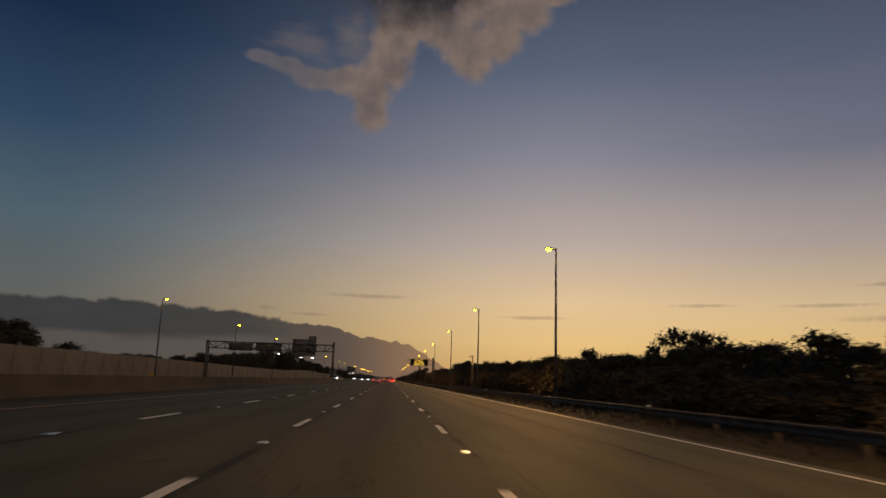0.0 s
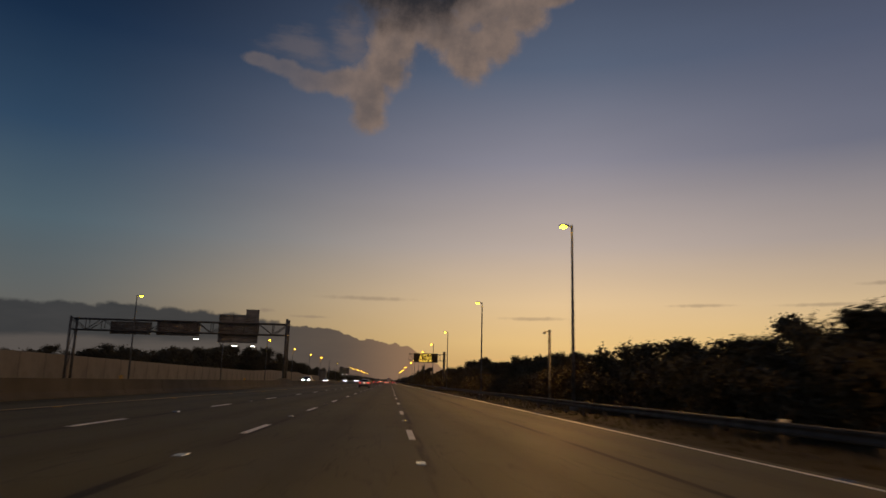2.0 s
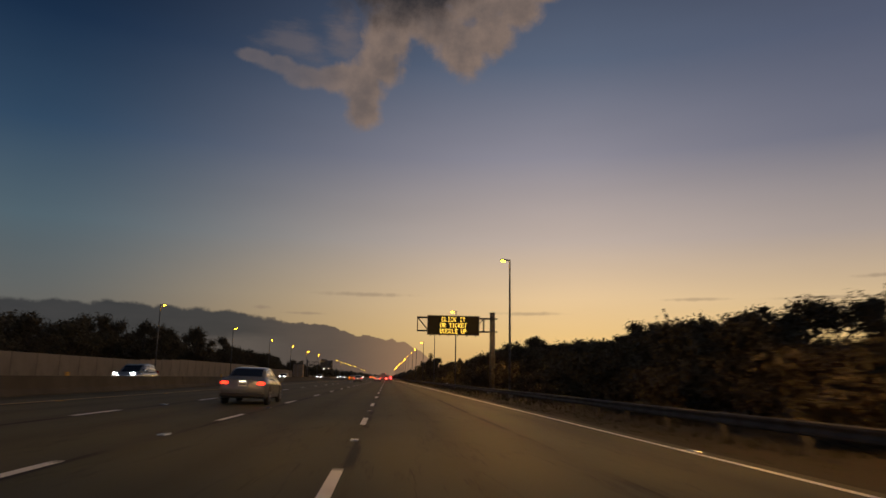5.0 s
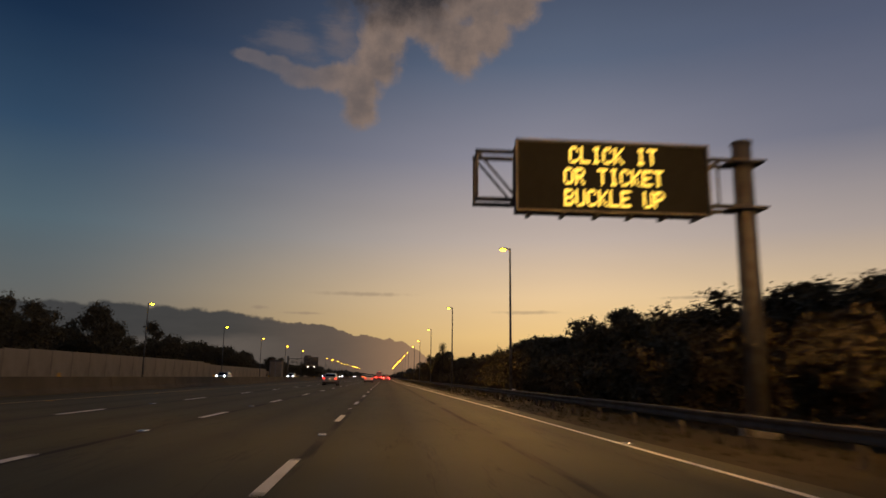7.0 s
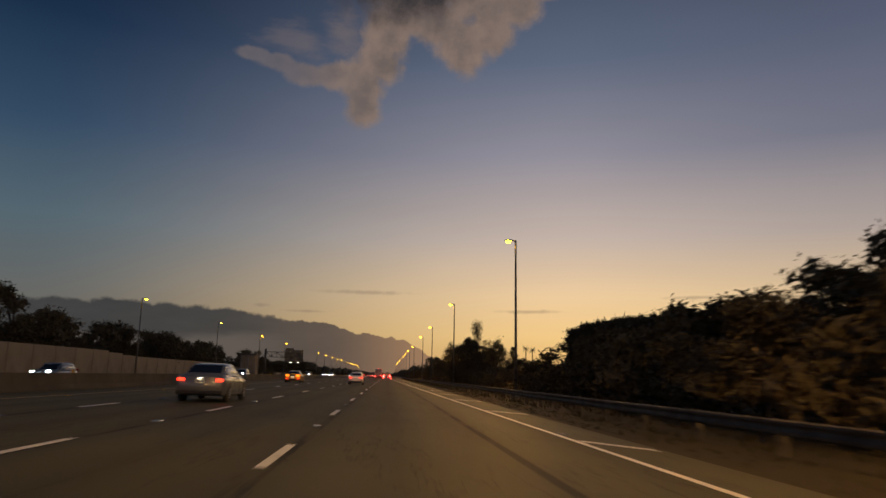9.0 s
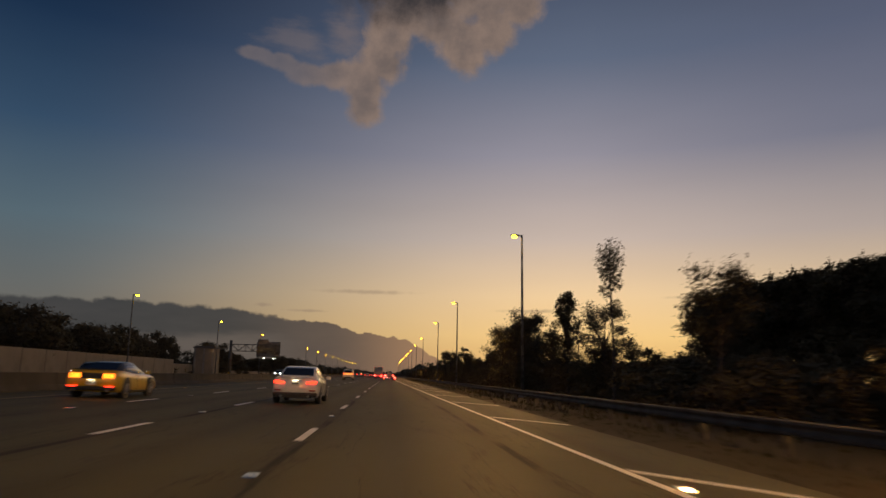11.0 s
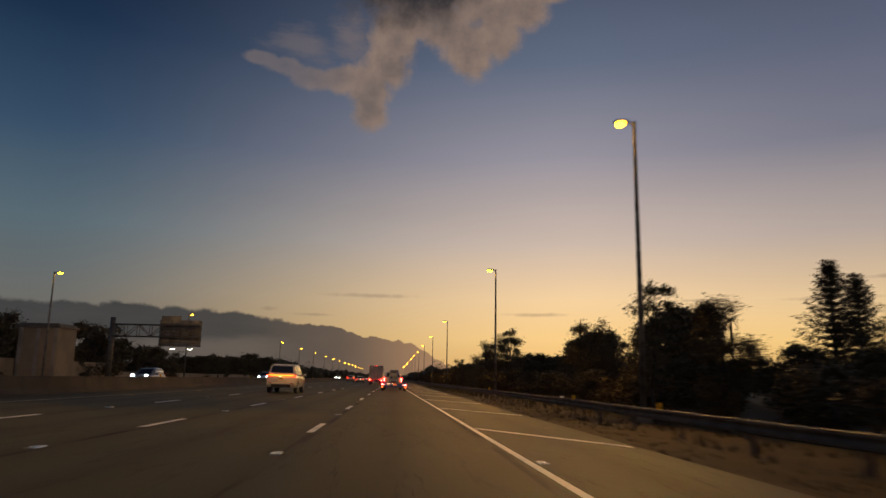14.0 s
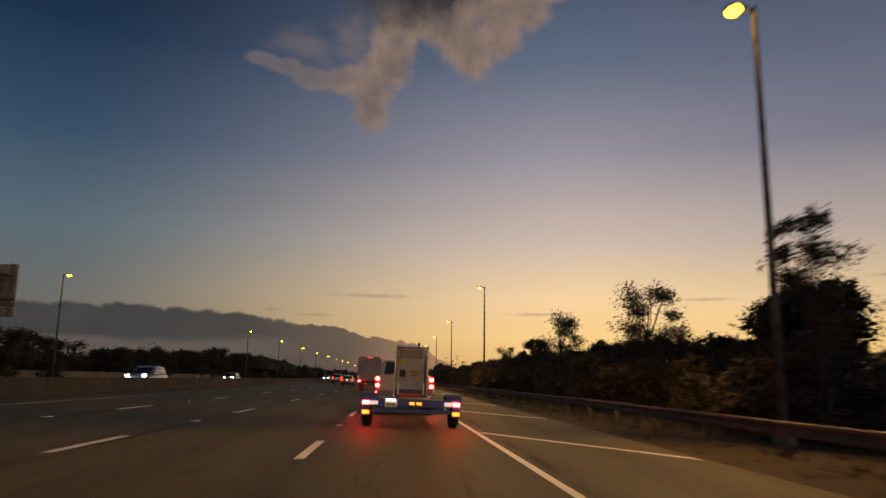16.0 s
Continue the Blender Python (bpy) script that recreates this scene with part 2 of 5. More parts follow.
# besides stains, the base colour is lowered to hold the barrier's shade
BARRIER = material("stained barrier concrete darkened for shade", (0.065, 0.058, 0.048), 0.9, vary=0.2, scale=0.4, fine=18, bump=0.3, other=(0.045, 0.04, 0.033))
CONCRETE = material("concrete", (0.30, 0.285, 0.255), 0.85, vary=0.16, scale=0.5, fine=24, bump=0.25, other=(0.21, 0.195, 0.17))
PANEL_POST = material("stained wall post", (0.22, 0.18, 0.135), 0.9, vary=0.2, scale=0.5, fine=14, bump=0.3, other=(0.16, 0.13, 0.095))
PANEL = material("sound wall panel", (0.30, 0.247, 0.185), 0.9, vary=0.12, scale=0.35, fine=14, bump=0.3, other=(0.235, 0.193, 0.143), random_tone=0.05)
STEEL = material("galvanised steel", (0.24, 0.24, 0.235), 0.6, metal=0.3, vary=0.15, scale=2, fine=30, other=(0.30, 0.29, 0.27))
DARK_STEEL = material("weathered steel", (0.13, 0.125, 0.115), 0.6, metal=0.3, vary=0.2, scale=2, fine=30, other=(0.09, 0.08, 0.07))
SIGN_BACK = material("aluminium sign back", (0.2, 0.185, 0.165), 0.32, metal=0.85, vary=0.15, scale=0.8, fine=12, other=(0.13, 0.12, 0.105))
BRIGHT_BATTEN = material("bright aluminium batten", (0.62, 0.6, 0.56), 0.24, metal=1.0, vary=0.1, scale=1.5, fine=20, other=(0.5, 0.47, 0.42))
RAIL_STEEL = material("dull rail steel", (0.095, 0.085, 0.073), 0.75, metal=0.0, vary=0.25, scale=1.2, fine=25, other=(0.06, 0.05, 0.04))
POLE_STEEL = material("dull pole steel", (0.2, 0.19, 0.175), 0.65, metal=0.2, vary=0.15, scale=2, fine=30, other=(0.09, 0.085, 0.08))
BLACK_CASE = material("black sign case", (0.01, 0.0095, 0.009), 0.7, vary=0.2, gloss=0.15)
AMBER_LED = material("amber lamp dots", (0.3, 0.2, 0.02), 0.5, emit=(1.0, 0.66, 0.09), power=1.9)
SODIUM = material("sodium lamp glass", (0.8, 0.6, 0.3), 0.3, emit=(1.0, 0.44, 0.012), power=38.0)
WHITE_LAMP = material("white sign lamp", (0.8, 0.8, 0.8), 0.3, emit=(1.0, 0.95, 0.82), power=14.0)
BARK = material("bark", (0.07, 0.055, 0.042), 0.9, vary=0.3, scale=3, fine=30, bump=0.5)
LEAF = material("leaves", (0.12, 0.1, 0.058), 0.8, vary=0.35, scale=0.5, fine=4.5, other=(0.115, 0.092, 0.056), random_tone=0.25, gloss=0.2, bump=1.0, depth=0.25)
LEAF_DRY = material("thin dry leaves", (0.085, 0.07, 0.035), 0.7, vary=0.3, scale=0.4, fine=6, other=(0.06, 0.06, 0.025), random_tone=0.2)
PALM_LEAF = material("palm fronds", (0.06, 0.065, 0.028), 0.6, vary=0.3, scale=1, fine=8)


# ---- mesh helpers ----
def box(bm, c, s, turn=0.0, bevel=0.0):
    m = Matrix.Translation(c) @ Matrix.Rotation(turn, 4, "Z") @ Matrix.Diagonal((*s, 1))
    made = bmesh.ops.create_cube(bm, size=1, matrix=m)["verts"]
    if bevel:
        edges = list({e for v in made for e in v.link_edges})
        bmesh.ops.bevel(bm, geom=edges, offset=bevel, segments=2, affect="EDGES", profile=0.5)


def tube(bm, a, b, r0, r1=None, seg=8):
    a, b = Vector(a), Vector(b)
    r1 = r0 if r1 is None else r1
    q = (b - a).to_track_quat("Z", "Y").to_matrix()
    rings = []
    for p, r in ((a, r0), (b, r1)):
        rings.append([bm.verts.new(p + q @ Vector((r * math.cos(2 * math.pi * i / seg), r * math.sin(2 * math.pi * i / seg), 0))) for i in range(seg)])
    for i in range(seg):
        f = bm.faces.new((rings[0][i], rings[0][(i + 1) % seg], rings[1][(i + 1) % seg], rings[1][i]))
        f.smooth = seg > 5
    bm.faces.new(rings[0][::-1]), bm.faces.new(rings[1])


def bar(bm, a, b, w, h=None):
    """A square bar from a to b."""
    tube(bm, a, b, w * 0.707, w * 0.707, 4)


def sweep(bm, profile, y0, y1, step=None):
    """A closed (x, z) profile carried along y."""
    ys = [y0, y1] if not step else list(np.linspace(y0, y1, max(2, int((y1 - y0) / step) + 1)))
    rings = [[bm.verts.new((x, y, z)) for x, z in profile] for y in ys]
    n = len(profile)
    for r, q in zip(rings, rings[1:]):
        for i in range(n):
            bm.faces.new((r[i], r[(i + 1) % n], q[(i + 1) % n], q[i]))
    bm.faces.new(rings[0]), bm.faces.new(rings[-1][::-1])


def mesh_of(name, bm, mat, smooth=False):
    bmesh.ops.recalc_face_normals(bm, faces=bm.faces)
    me = bpy.data.meshes.new(name)
    bm.to_mesh(me)
    bm.free()
    if smooth:
        me.shade_smooth()
    me.materials.append(mat)
    return me


def part(name, bm, mat, parent=None, label="", smooth=False):
    ob = new(name, mesh_of(name, bm, mat, smooth))
    ob.parent = parent
    return tagged(ob, label)


def quick(name, mat, parent, *calls, label="", smooth=False):
    """One mesh from calls such as (box, centre, size)."""
    bm = bmesh.new()
    for fn, *args in calls:
        fn(bm, *args)
    return part(name, bm, mat, parent, label, smooth)


def thing(name, label, category, group="", kind=""):
    return tagged(new(name), label, category, group, kind)


# ---- ground and roads ----
def edge_line(y):
    """Where the right edge line runs: the wide lane narrows along the road."""
    return float(np.interp(y, [-60, 60, 123, 243, 333, 413, 493, 1600], [6.4, 6.6, 6.8, 6.2, 5.04, 4.06, 3.3, 3.3]))


CROSSFALL = 0.019  # the carriageways fall away from the median


def build_ground():
    bm = bmesh.new()
    xs = [-2500, -300, -60, -41, -37.3, -14.2, 6.8, 7.3, 8.4, 9.6, 11, 14, 20, 60, 300, 2500]
    zs = [-1.5, -0.8, -0.35, -0.22, -0.24, 0.18, -0.18, -0.2, -0.23, -0.26, -0.35, -0.55, -0.65, -0.9, -1.2, -1.5]
    ys = [-600, -200, -60] + list(range(-40, 660, 4)) + [700, 800, 1000, 1500, 2500, 4400]
    grid = []
    for y in ys:
        row = []
        for x, z in zip(xs, zs):
            bump = 0.05 * noise.noise((x * 0.7, y * 0.23, 0)) if 7 < x < 60 else 0
            row.append(bm.verts.new((x, y, z + bump)))
        grid.append(row)
    for a, b in zip(grid, grid[1:]):
        for i in range(len(xs) - 1):
            bm.faces.new((a[i], a[i + 1], b[i + 1], b[i]))
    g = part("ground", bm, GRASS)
    tagged(g, "dry rough grass and soil beside the motorway", "ground", kind="structure")
    return g


def build_roads():
    road = quick("road", ASPHALT, None, (sweep, [(-13.75, -0.3), (7.2, -0.3), (7.0, 0.0), (-13.75, 0.0)], -200, 1800))
    road.rotation_euler = (0, CROSSFALL, 0)
    tagged(road, "worn grey asphalt motorway carriageway with four lanes", "road", kind="structure")
    far = quick("road", ASPHALT, None, (sweep, [(-37.0, -0.3), (-14.4, -0.3), (-14.4, 0.0), (-37.0, 0.0)], -200, 1800))
    far.rotation_euler, far.location = (0, -CROSSFALL, 0), (0, 0, 0.547)
    tagged(far, "asphalt carriageway of the oncoming traffic", "road", kind="structure")
    dash = mesh_of("lane_dash", quad_box(0.15, 3.05, 0.006), PAINT)
    stud = mesh_of("road_stud", stud_mesh(), STUD)
    phase = 11.9
    for x, y0, y1 in ((0.0, -20, 640), (-3.66, -20, 640), (-7.32, -20, 640)):
        k0 = math.ceil((y0 - phase) / 12.19)
        for k in range(k0, int((y1 - phase) / 12.19)):
            y = phase + 12.19 * k
            for name, me, yy, z in (("lane_dash", dash, y, 0.003), ("road_stud", stud, y + 6.095, 0.0)):
                ob = new(name, me)
                ob.parent = road
                ob.location = (x + random.uniform(-0.015, 0.015), yy + random.uniform(-0.08, 0.08), z)
    bm = bmesh.new()
    for x in (0.0, -3.66, -7.32):
        for k in range(52, 120):
            box(bm, (x, phase + 12.19 * k, 0.003), (0.15, 3.05, 0.006))
    tagged(part("far_lane_dashes", bm, PAINT, road), kind="stuff")
    # edge lines
    bm = bmesh.new()
    ys = list(range(-60, 1500, 6))
    rows = [[bm.verts.new((edge_line(y) + dx, y, z)) for dx, z in ((-0.065, 0.0), (-0.065, 0.006), (0.065, 0.006), (0.065, 0.0))] for y in ys]
    for a, b in zip(rows, rows[1:]):
        for i in range(3):
            bm.faces.new((a[i], a[i + 1], b[i + 1], b[i]))
    part("edge_line", bm, PAINT, road, "white painted edge line")
    quick("edge_line", YELLOW_PAINT, road, (box, (-11.15, 720, 0.003), (0.15, 1560, 0.006)), label="faded yellow painted edge line")
    for x in (-36.2, -15.6):
        quick("edge_line", PAINT, far, (box, (x, 720, 0.003), (0.15, 1560, 0.006)))
    for x in (-19.2, -22.86, -26.5, -30.2):
        for k in range(0, 50):
            ob = new("lane_dash", dash)
            ob.parent, ob.location = far, (x, 4 + 12.19 * k, 0.003)
    # diagonal bars on the widening shoulder
    for k in range(0, 24):
        y = 244.9 + 13.07 * k
        x0, x1 = edge_line(y) + 0.1, 6.85
        if x1 - x0 < 0.2:
            continue
        bm = bmesh.new()
        y1 = y - 1.5 * (x1 - x0)
        vs = [bm.verts.new(v) for v in ((x0, y - 0.16, 0.005), (x1, y1 - 0.16, 0.005), (x1, y1 + 0.16, 0.005), (x0, y + 0.16, 0.005))]
        low = [bm.verts.new((v.co.x, v.co.y, 0)) for v in vs]
        bm.faces.new(vs)
        for i in range(4):
            bm.faces.new((vs[i], vs[(i + 1) % 4], low[(i + 1) % 4], low[i]))
        part("shoulder_bar", bm, PAINT, road)
    amber = mesh_of("road_stud", stud_mesh(), AMBER)
    for k in range(0, 44):
        y = 30 + 12.19 * k
        ob = new("road_stud", stud)
        ob.parent, ob.location = road, (edge_line(y) + 0.22, y, 0)
        ob = new("road_stud", amber)
        ob.parent, ob.location = road, (-10.9, y, 0)
    return road


def quad_box(w, l, h):
    bm = bmesh.new()
    box(bm, (0, 0, 0), (w, l, h))
    return bm


def stud_mesh():
    bm = bmesh.new()
    made = bmesh.ops.create_cube(bm, size=1, matrix=Matrix.Translation((0, 0, 0.006)) @ Matrix.Diagonal((0.17, 0.22, 0.016, 1)))["verts"]
    for v in made:
        if v.co.z > 0.01:
            v.co.y *= 0.9
            v.co.x *= 0.9
    return bm


build_ground()
build_roads()


# ---- median barrier, guardrail, sound wall ----
JERSEY = [(-0.33, -0.05), (0.33, -0.05), (0.33, 0.06), (0.16, 0.28), (0.09, 0.81), (-0.09, 0.81), (-0.16, 0.28), (-0.33, 0.06)]


def build_barrier():
    wall = thing("median_barrier", "stained grey concrete median barrier between the carriageways, colour darkened for shade", "barrier", kind="structure")
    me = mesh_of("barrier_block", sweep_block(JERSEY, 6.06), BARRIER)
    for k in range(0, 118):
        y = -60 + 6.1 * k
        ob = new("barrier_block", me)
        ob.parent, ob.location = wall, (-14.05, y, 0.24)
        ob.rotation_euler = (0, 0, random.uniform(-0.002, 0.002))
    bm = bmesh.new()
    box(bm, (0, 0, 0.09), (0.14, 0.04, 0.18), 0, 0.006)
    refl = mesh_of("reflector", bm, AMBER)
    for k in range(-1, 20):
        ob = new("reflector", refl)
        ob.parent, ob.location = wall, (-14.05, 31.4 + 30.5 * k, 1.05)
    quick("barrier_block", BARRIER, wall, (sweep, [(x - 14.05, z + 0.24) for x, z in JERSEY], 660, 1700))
    return wall


def sweep_block(profile, length):
    bm = bmesh.new()
    sweep(bm, profile, 0, length)
    return bm


def build_guardrail():
    rail = thing("guardrail", "galvanised steel W-beam guardrail on posts beside the verge", "guardrail")
    w = [(0.0, 0.0), (0.04, 0.03), (0.045, 0.08), (0.0, 0.13), (-0.01, 0.155), (0.0, 0.18), (0.045, 0.23), (0.04, 0.28), (0.0, 0.31)]
    profile = [(-x, z) for x, z in w] + [(-x + 0.012, z) for x, z in w[::-1]]
    me = mesh_of("rail", sweep_block(profile, 7.66), RAIL_STEEL)
    bm = bmesh.new()
    box(bm, (0.14, 0, 0.33), (0.1, 0.14, 0.95)), box(bm, (0.06, 0, 0.5), (0.1, 0.13, 0.3))
    post = mesh_of("post", bm, RAIL_STEEL)
    bm = bmesh.new()
    box(bm, (0, 0, 0), (0.14, 0.02, 0.2))
    amber = mesh_of("reflector", bm, AMBER)
    bm = bmesh.new()
    box(bm, (0, 0, 0), (0.2, 0.02, 0.08))
    white = mesh_of("reflector", bm, PAINT)
    for me2, y in ((white, 22.0), (white, 73.0), (white, 254.7), (amber, 428.8), (amber, 438.6), (white, 440.7), (amber, 465.3)):
        ob = new("reflector", me2)
        ob.parent, ob.location = rail, (9.46, y, 0.55 if me2 is amber else 0.52)
    for k in range(0, 94):
        y = -60 + 7.62 * k
        ob = new("rail", me)
        ob.parent, ob.location = rail, (9.5, y, 0.16 + random.uniform(-0.012, 0.012))
        for j in range(2):
            ob = new("post", post)
            ob.parent, ob.location = rail, (9.5, y + 3.81 * j, -0.33)
    return rail


def build_sound_wall():
    wall = thing("sound_wall", "pale concrete panel sound wall with upright posts", "wall", kind="structure")
    bm = bmesh.new()
    box(bm, (0, 0, 1.6), (0.15, 5.7, 3.9), 0, 0.02)
    me = mesh_of("panel", bm, PANEL)
    bm = bmesh.new()
    box(bm, (0, 0, 1.61), (0.18, 0.3, 3.92), 0, 0.02)
    post = mesh_of("post", bm, PANEL_POST)
    for k in range(0, 90):
        y = -60 + 6.0 * k
        if y > 470:
            break
        # the wall stands higher along the middle of its length and steps down again
        tall = float(np.interp(y, [270, 300, 378, 392], [0.0, 0.62, 0.62, 0.0]))
        for name, m, yy in (("panel", me, y + 3.0), ("post", post, y)):
            ob = new(name, m)
            ob.parent, ob.location = wall, (-42.0, yy, 0.12 * math.sin(y * 0.02))
            ob.scale = (1, 1, 1 + tall / 3.55)
    low = thing("sound_wall", "low pale concrete retaining wall past the sound wall", "wall", kind="structure")
    for k in range(0, 30):
        top = 2.9 if k < 9 else 1.6
        if k != 4:
            quick("panel", PANEL, low, (box, (-45.2, 479 + 6.0 * k, top / 2 - 0.2), (0.2, 5.96, top + 0.4), 0, 0.02))
    return wall


build_barrier(), build_guardrail(), build_sound_wall()


def build_block_building():
    """The pale flat-roofed block past the end of the sound wall."""
    b = thing("utility_building", "pale flat-roofed block building past the sound wall", "building")
    quick("wall", PANEL, b, (box, (-42.6, 502.45, 6.75 / 2 - 0.4), (4.8, 5.1, 6.75 + 0.8), 0, 0.03))
    quick("roof", DARK_STEEL, b, (box, (-42.6, 502.45, 6.75 + 0.16), (5.3, 5.6, 0.32), 0, 0.03), (box, (-42.6, 502.45, 6.75 + 0.44), (4.7, 5.0, 0.26), 0, 0.03), label="dark flat roof with a low upstand")
    for x in (-44.7, -42.6, -40.5):
        quick("pilaster", CONCRETE, b, (box, (x, 499.86, 6.75 / 2 - 0.4), (0.4, 0.2, 6.75 + 0.7), 0, 0.02))


build_block_building()


# ---- street lamps ----
def lamp_parts(lamp, side):
    """A tall tapered pole with a short arm towards the road and a drop-glass luminaire. side: -1 arm to the left."""
    quick("base", CONCRETE, lamp, (tube, (0, 0, -0.6), (0, 0, 0.15), 0.32, 0.3, 12))
    quick("flange", STEEL, lamp, (tube, (0, 0, 0.15), (0, 0, 0.2), 0.24, 0.24, 12))
    quick("pole", POLE_STEEL, lamp, (tube, (0, 0, 0.2), (0, 0, 13.0), 0.135, 0.075, 12))
    quick("arm", STEEL, lamp, (tube, (0, 0, 12.75), (side * 0.2, 0, 12.98), 0.05, 0.045, 8), (tube, (side * 0.2, 0, 12.98), (side * 0.35, 0, 13.0), 0.045, 0.04, 8))
    bm = bmesh.new()
    bmesh.ops.create_uvsphere(bm, u_segments=14, v_segments=8, radius=1, matrix=Matrix.Translation((side * 0.58, 0, 12.96)) @ Matrix.Diagonal((0.4, 0.17, 0.11, 1)))
    head = part("luminaire", bm, STEEL, lamp, smooth=True)
    bm = bmesh.new()
    bmesh.ops.create_uvsphere(bm, u_segments=14, v_segments=8, radius=1, matrix=Matrix.Translation((side * 0.64, 0, 12.88)) @ Matrix.Diagonal((0.26, 0.18, 0.18, 1)))
    part("lens", bm, SODIUM, head, "glowing sodium lens", True)


def spot_at(x, y, side):
    """A luminaire throws its light both ways along the road, leaning towards the lanes."""
    for way in (-1, 1):
        data = bpy.data.lights.new("sodium_light", "SPOT")
        data.energy, data.color, data.spot_size, data.spot_blend, data.shadow_soft_size = SPOT_WATTS * (1.0 if side < 0 else 0.3), (1.0, 0.52, 0.14), radians(99), 1.0, 0.2
        ob = new("sodium_light", data)
        ob.matrix_basis = look((x, y, 12.55), (x + side * (8.6 if side < 0 else 7.0), y + way * 14.0, 0))


def build_lamps():
    label = "tall steel lamp with a glowing sodium head"
    first = thing("street_lamp", label + " behind the guardrail", "street lamp", "lamps along the guardrail")
    lamp_parts(first, -1)
    rights = [51.2, 104.8, 155.9, 217.4, 272.0, 327.45, 382.7, 438.2, 482.1, 550.6, 604.4] + [604.4 + 54.6 * k for k in range(1, 11)]
    first.location = (12.35, rights[0], -0.15)
    # the lamp at -4.0 is never in view; added to light the first stretch
    for y in [-4.0] + rights[1:]:
        copy_thing(first, pose(12.35, y, -0.15, 0, 0, random.uniform(-2, 2)))
    other = thing("street_lamp", label + " by the sound wall", "street lamp", "lamps along the sound wall")
    lamp_parts(other, 1)
    lefts = [106.1, 160.4, 215.8, 271.6, 328.9, 384.7, 436.9, 492.2, 546.8, 631.0, 676.0] + [676.0 + 48 * k for k in range(1, 12)]
    other.location = (-37.9, lefts[0], -0.25)
    for y in lefts[1:]:
        copy_thing(other, pose(-37.9 if y < 600 else -33.6, y, -0.25 if y < 600 else -1.2, 0, 0, random.uniform(-2, 2)))
    # includes the added, unseen lamp at -4.0
    for y in [-4.0] + rights[:11]:
        spot_at(11.75, y, -1)
    for y in lefts[:9]:
        spot_at(-37.3, y, 1)


build_lamps()


# ---- message sign on a cantilever ----
# rows of five lamp dots for each letter
DOTS = {"C": (14, 17, 16, 16, 16, 17, 14), "L": (16, 16, 16, 16, 16, 16, 31), "I": (14, 4, 4, 4, 4, 4, 14), "K": (17, 18, 20, 24, 20, 18, 17), "T": (31, 4, 4, 4, 4, 4, 4), "O": (14, 17, 17, 17, 17, 17, 14),
        "R": (30, 17, 17, 30, 20, 18, 17), "E": (31, 16, 16, 30, 16, 16, 31), "B": (30, 17, 17, 30, 17, 17, 30), "U": (17, 17, 17, 17, 17, 17, 14), "P": (30, 17, 17, 30, 16, 16, 16)}


def build_message_sign():
    s = thing("message_sign", "black overhead message sign with amber letters on a steel cantilever", "road sign")
    y = 230.9
    quick("post", DARK_STEEL, s, (tube, (12.65, y, -0.5), (12.65, y, 8.75), 0.34, 0.3, 16), (tube, (12.65, y, 8.75), (12.65, y, 8.85), 0.33, 0.33, 16))
    quick("footing", CONCRETE, s, (tube, (12.65, y, -0.7), (12.65, y, 0.1), 0.6, 0.6, 14))
    for z in (6.6, 8.12):
        for dy in (-0.35, 0.35):
            quick("chord", DARK_STEEL, s, (tube, (13.0, y + dy, z), (3.9, y + dy, z), 0.075, 0.075, 8))
        quick("flange", DARK_STEEL, s, (box, (12.65, y, z), (1.1, 0.9, 0.08)))
    for i in range(7):
        x = 3.95 + 1.28 * i
        for dy in (-0.35, 0.35):
            a, b = (6.6, 8.12) if i % 2 else (8.12, 6.6)
            if i < 6:
                quick("brace", DARK_STEEL, s, (tube, (x, y + dy, a), (x + 1.28, y + dy, b), 0.04, 0.04, 6))
            quick("upright", DARK_STEEL, s, (tube, (x, y + dy, 6.6), (x, y + dy, 8.12), 0.045, 0.045, 6))
    yf = y - 0.75
    case = quick("case", BLACK_CASE, s, (box, (8.0, yf, 7.19), (5.85, 0.7, 2.15), 0, 0.03))
    quick("rim", DARK_STEEL, case, (box, (8.0, yf - 0.34, 8.27), (5.95, 0.14, 0.06)), (box, (8.0, yf - 0.34, 6.11), (5.95, 0.14, 0.06)),
          (box, (5.05, yf - 0.34, 7.19), (0.06, 0.14, 2.2)), (box, (10.95, yf - 0.34, 7.19), (0.06, 0.14, 2.2)))
    for i in range(6):
        quick("bracket", DARK_STEEL, s, (box, (5.45 + 1.03 * i, yf, 6.05), (0.1, 0.5, 0.12)))
    for text, z in (("CLICK IT", 7.645), ("OR TICKET", 6.975), ("BUCKLE UP", 6.315)):
        for i, letter in enumerate(text):
            if letter == " ":
                continue
            bm = bmesh.new()
            for row, bits in enumerate(DOTS[letter]):
                for col in range(5):
                    if bits >> (4 - col) & 1:
                        x = 8.0 + 0.345 * (i - (len(text) - 1) / 2) + 0.058 * (col - 2)
                        # neighbouring dots touch, so that a letter is one lit shape
                        box(bm, (x, yf - 0.36, z + 0.072 * (6 - row)), (0.0585, 0.016, 0.0725))
            part("letter", bm, AMBER_LED, case, "glowing amber dot-matrix letter")
    return s


build_message_sign()


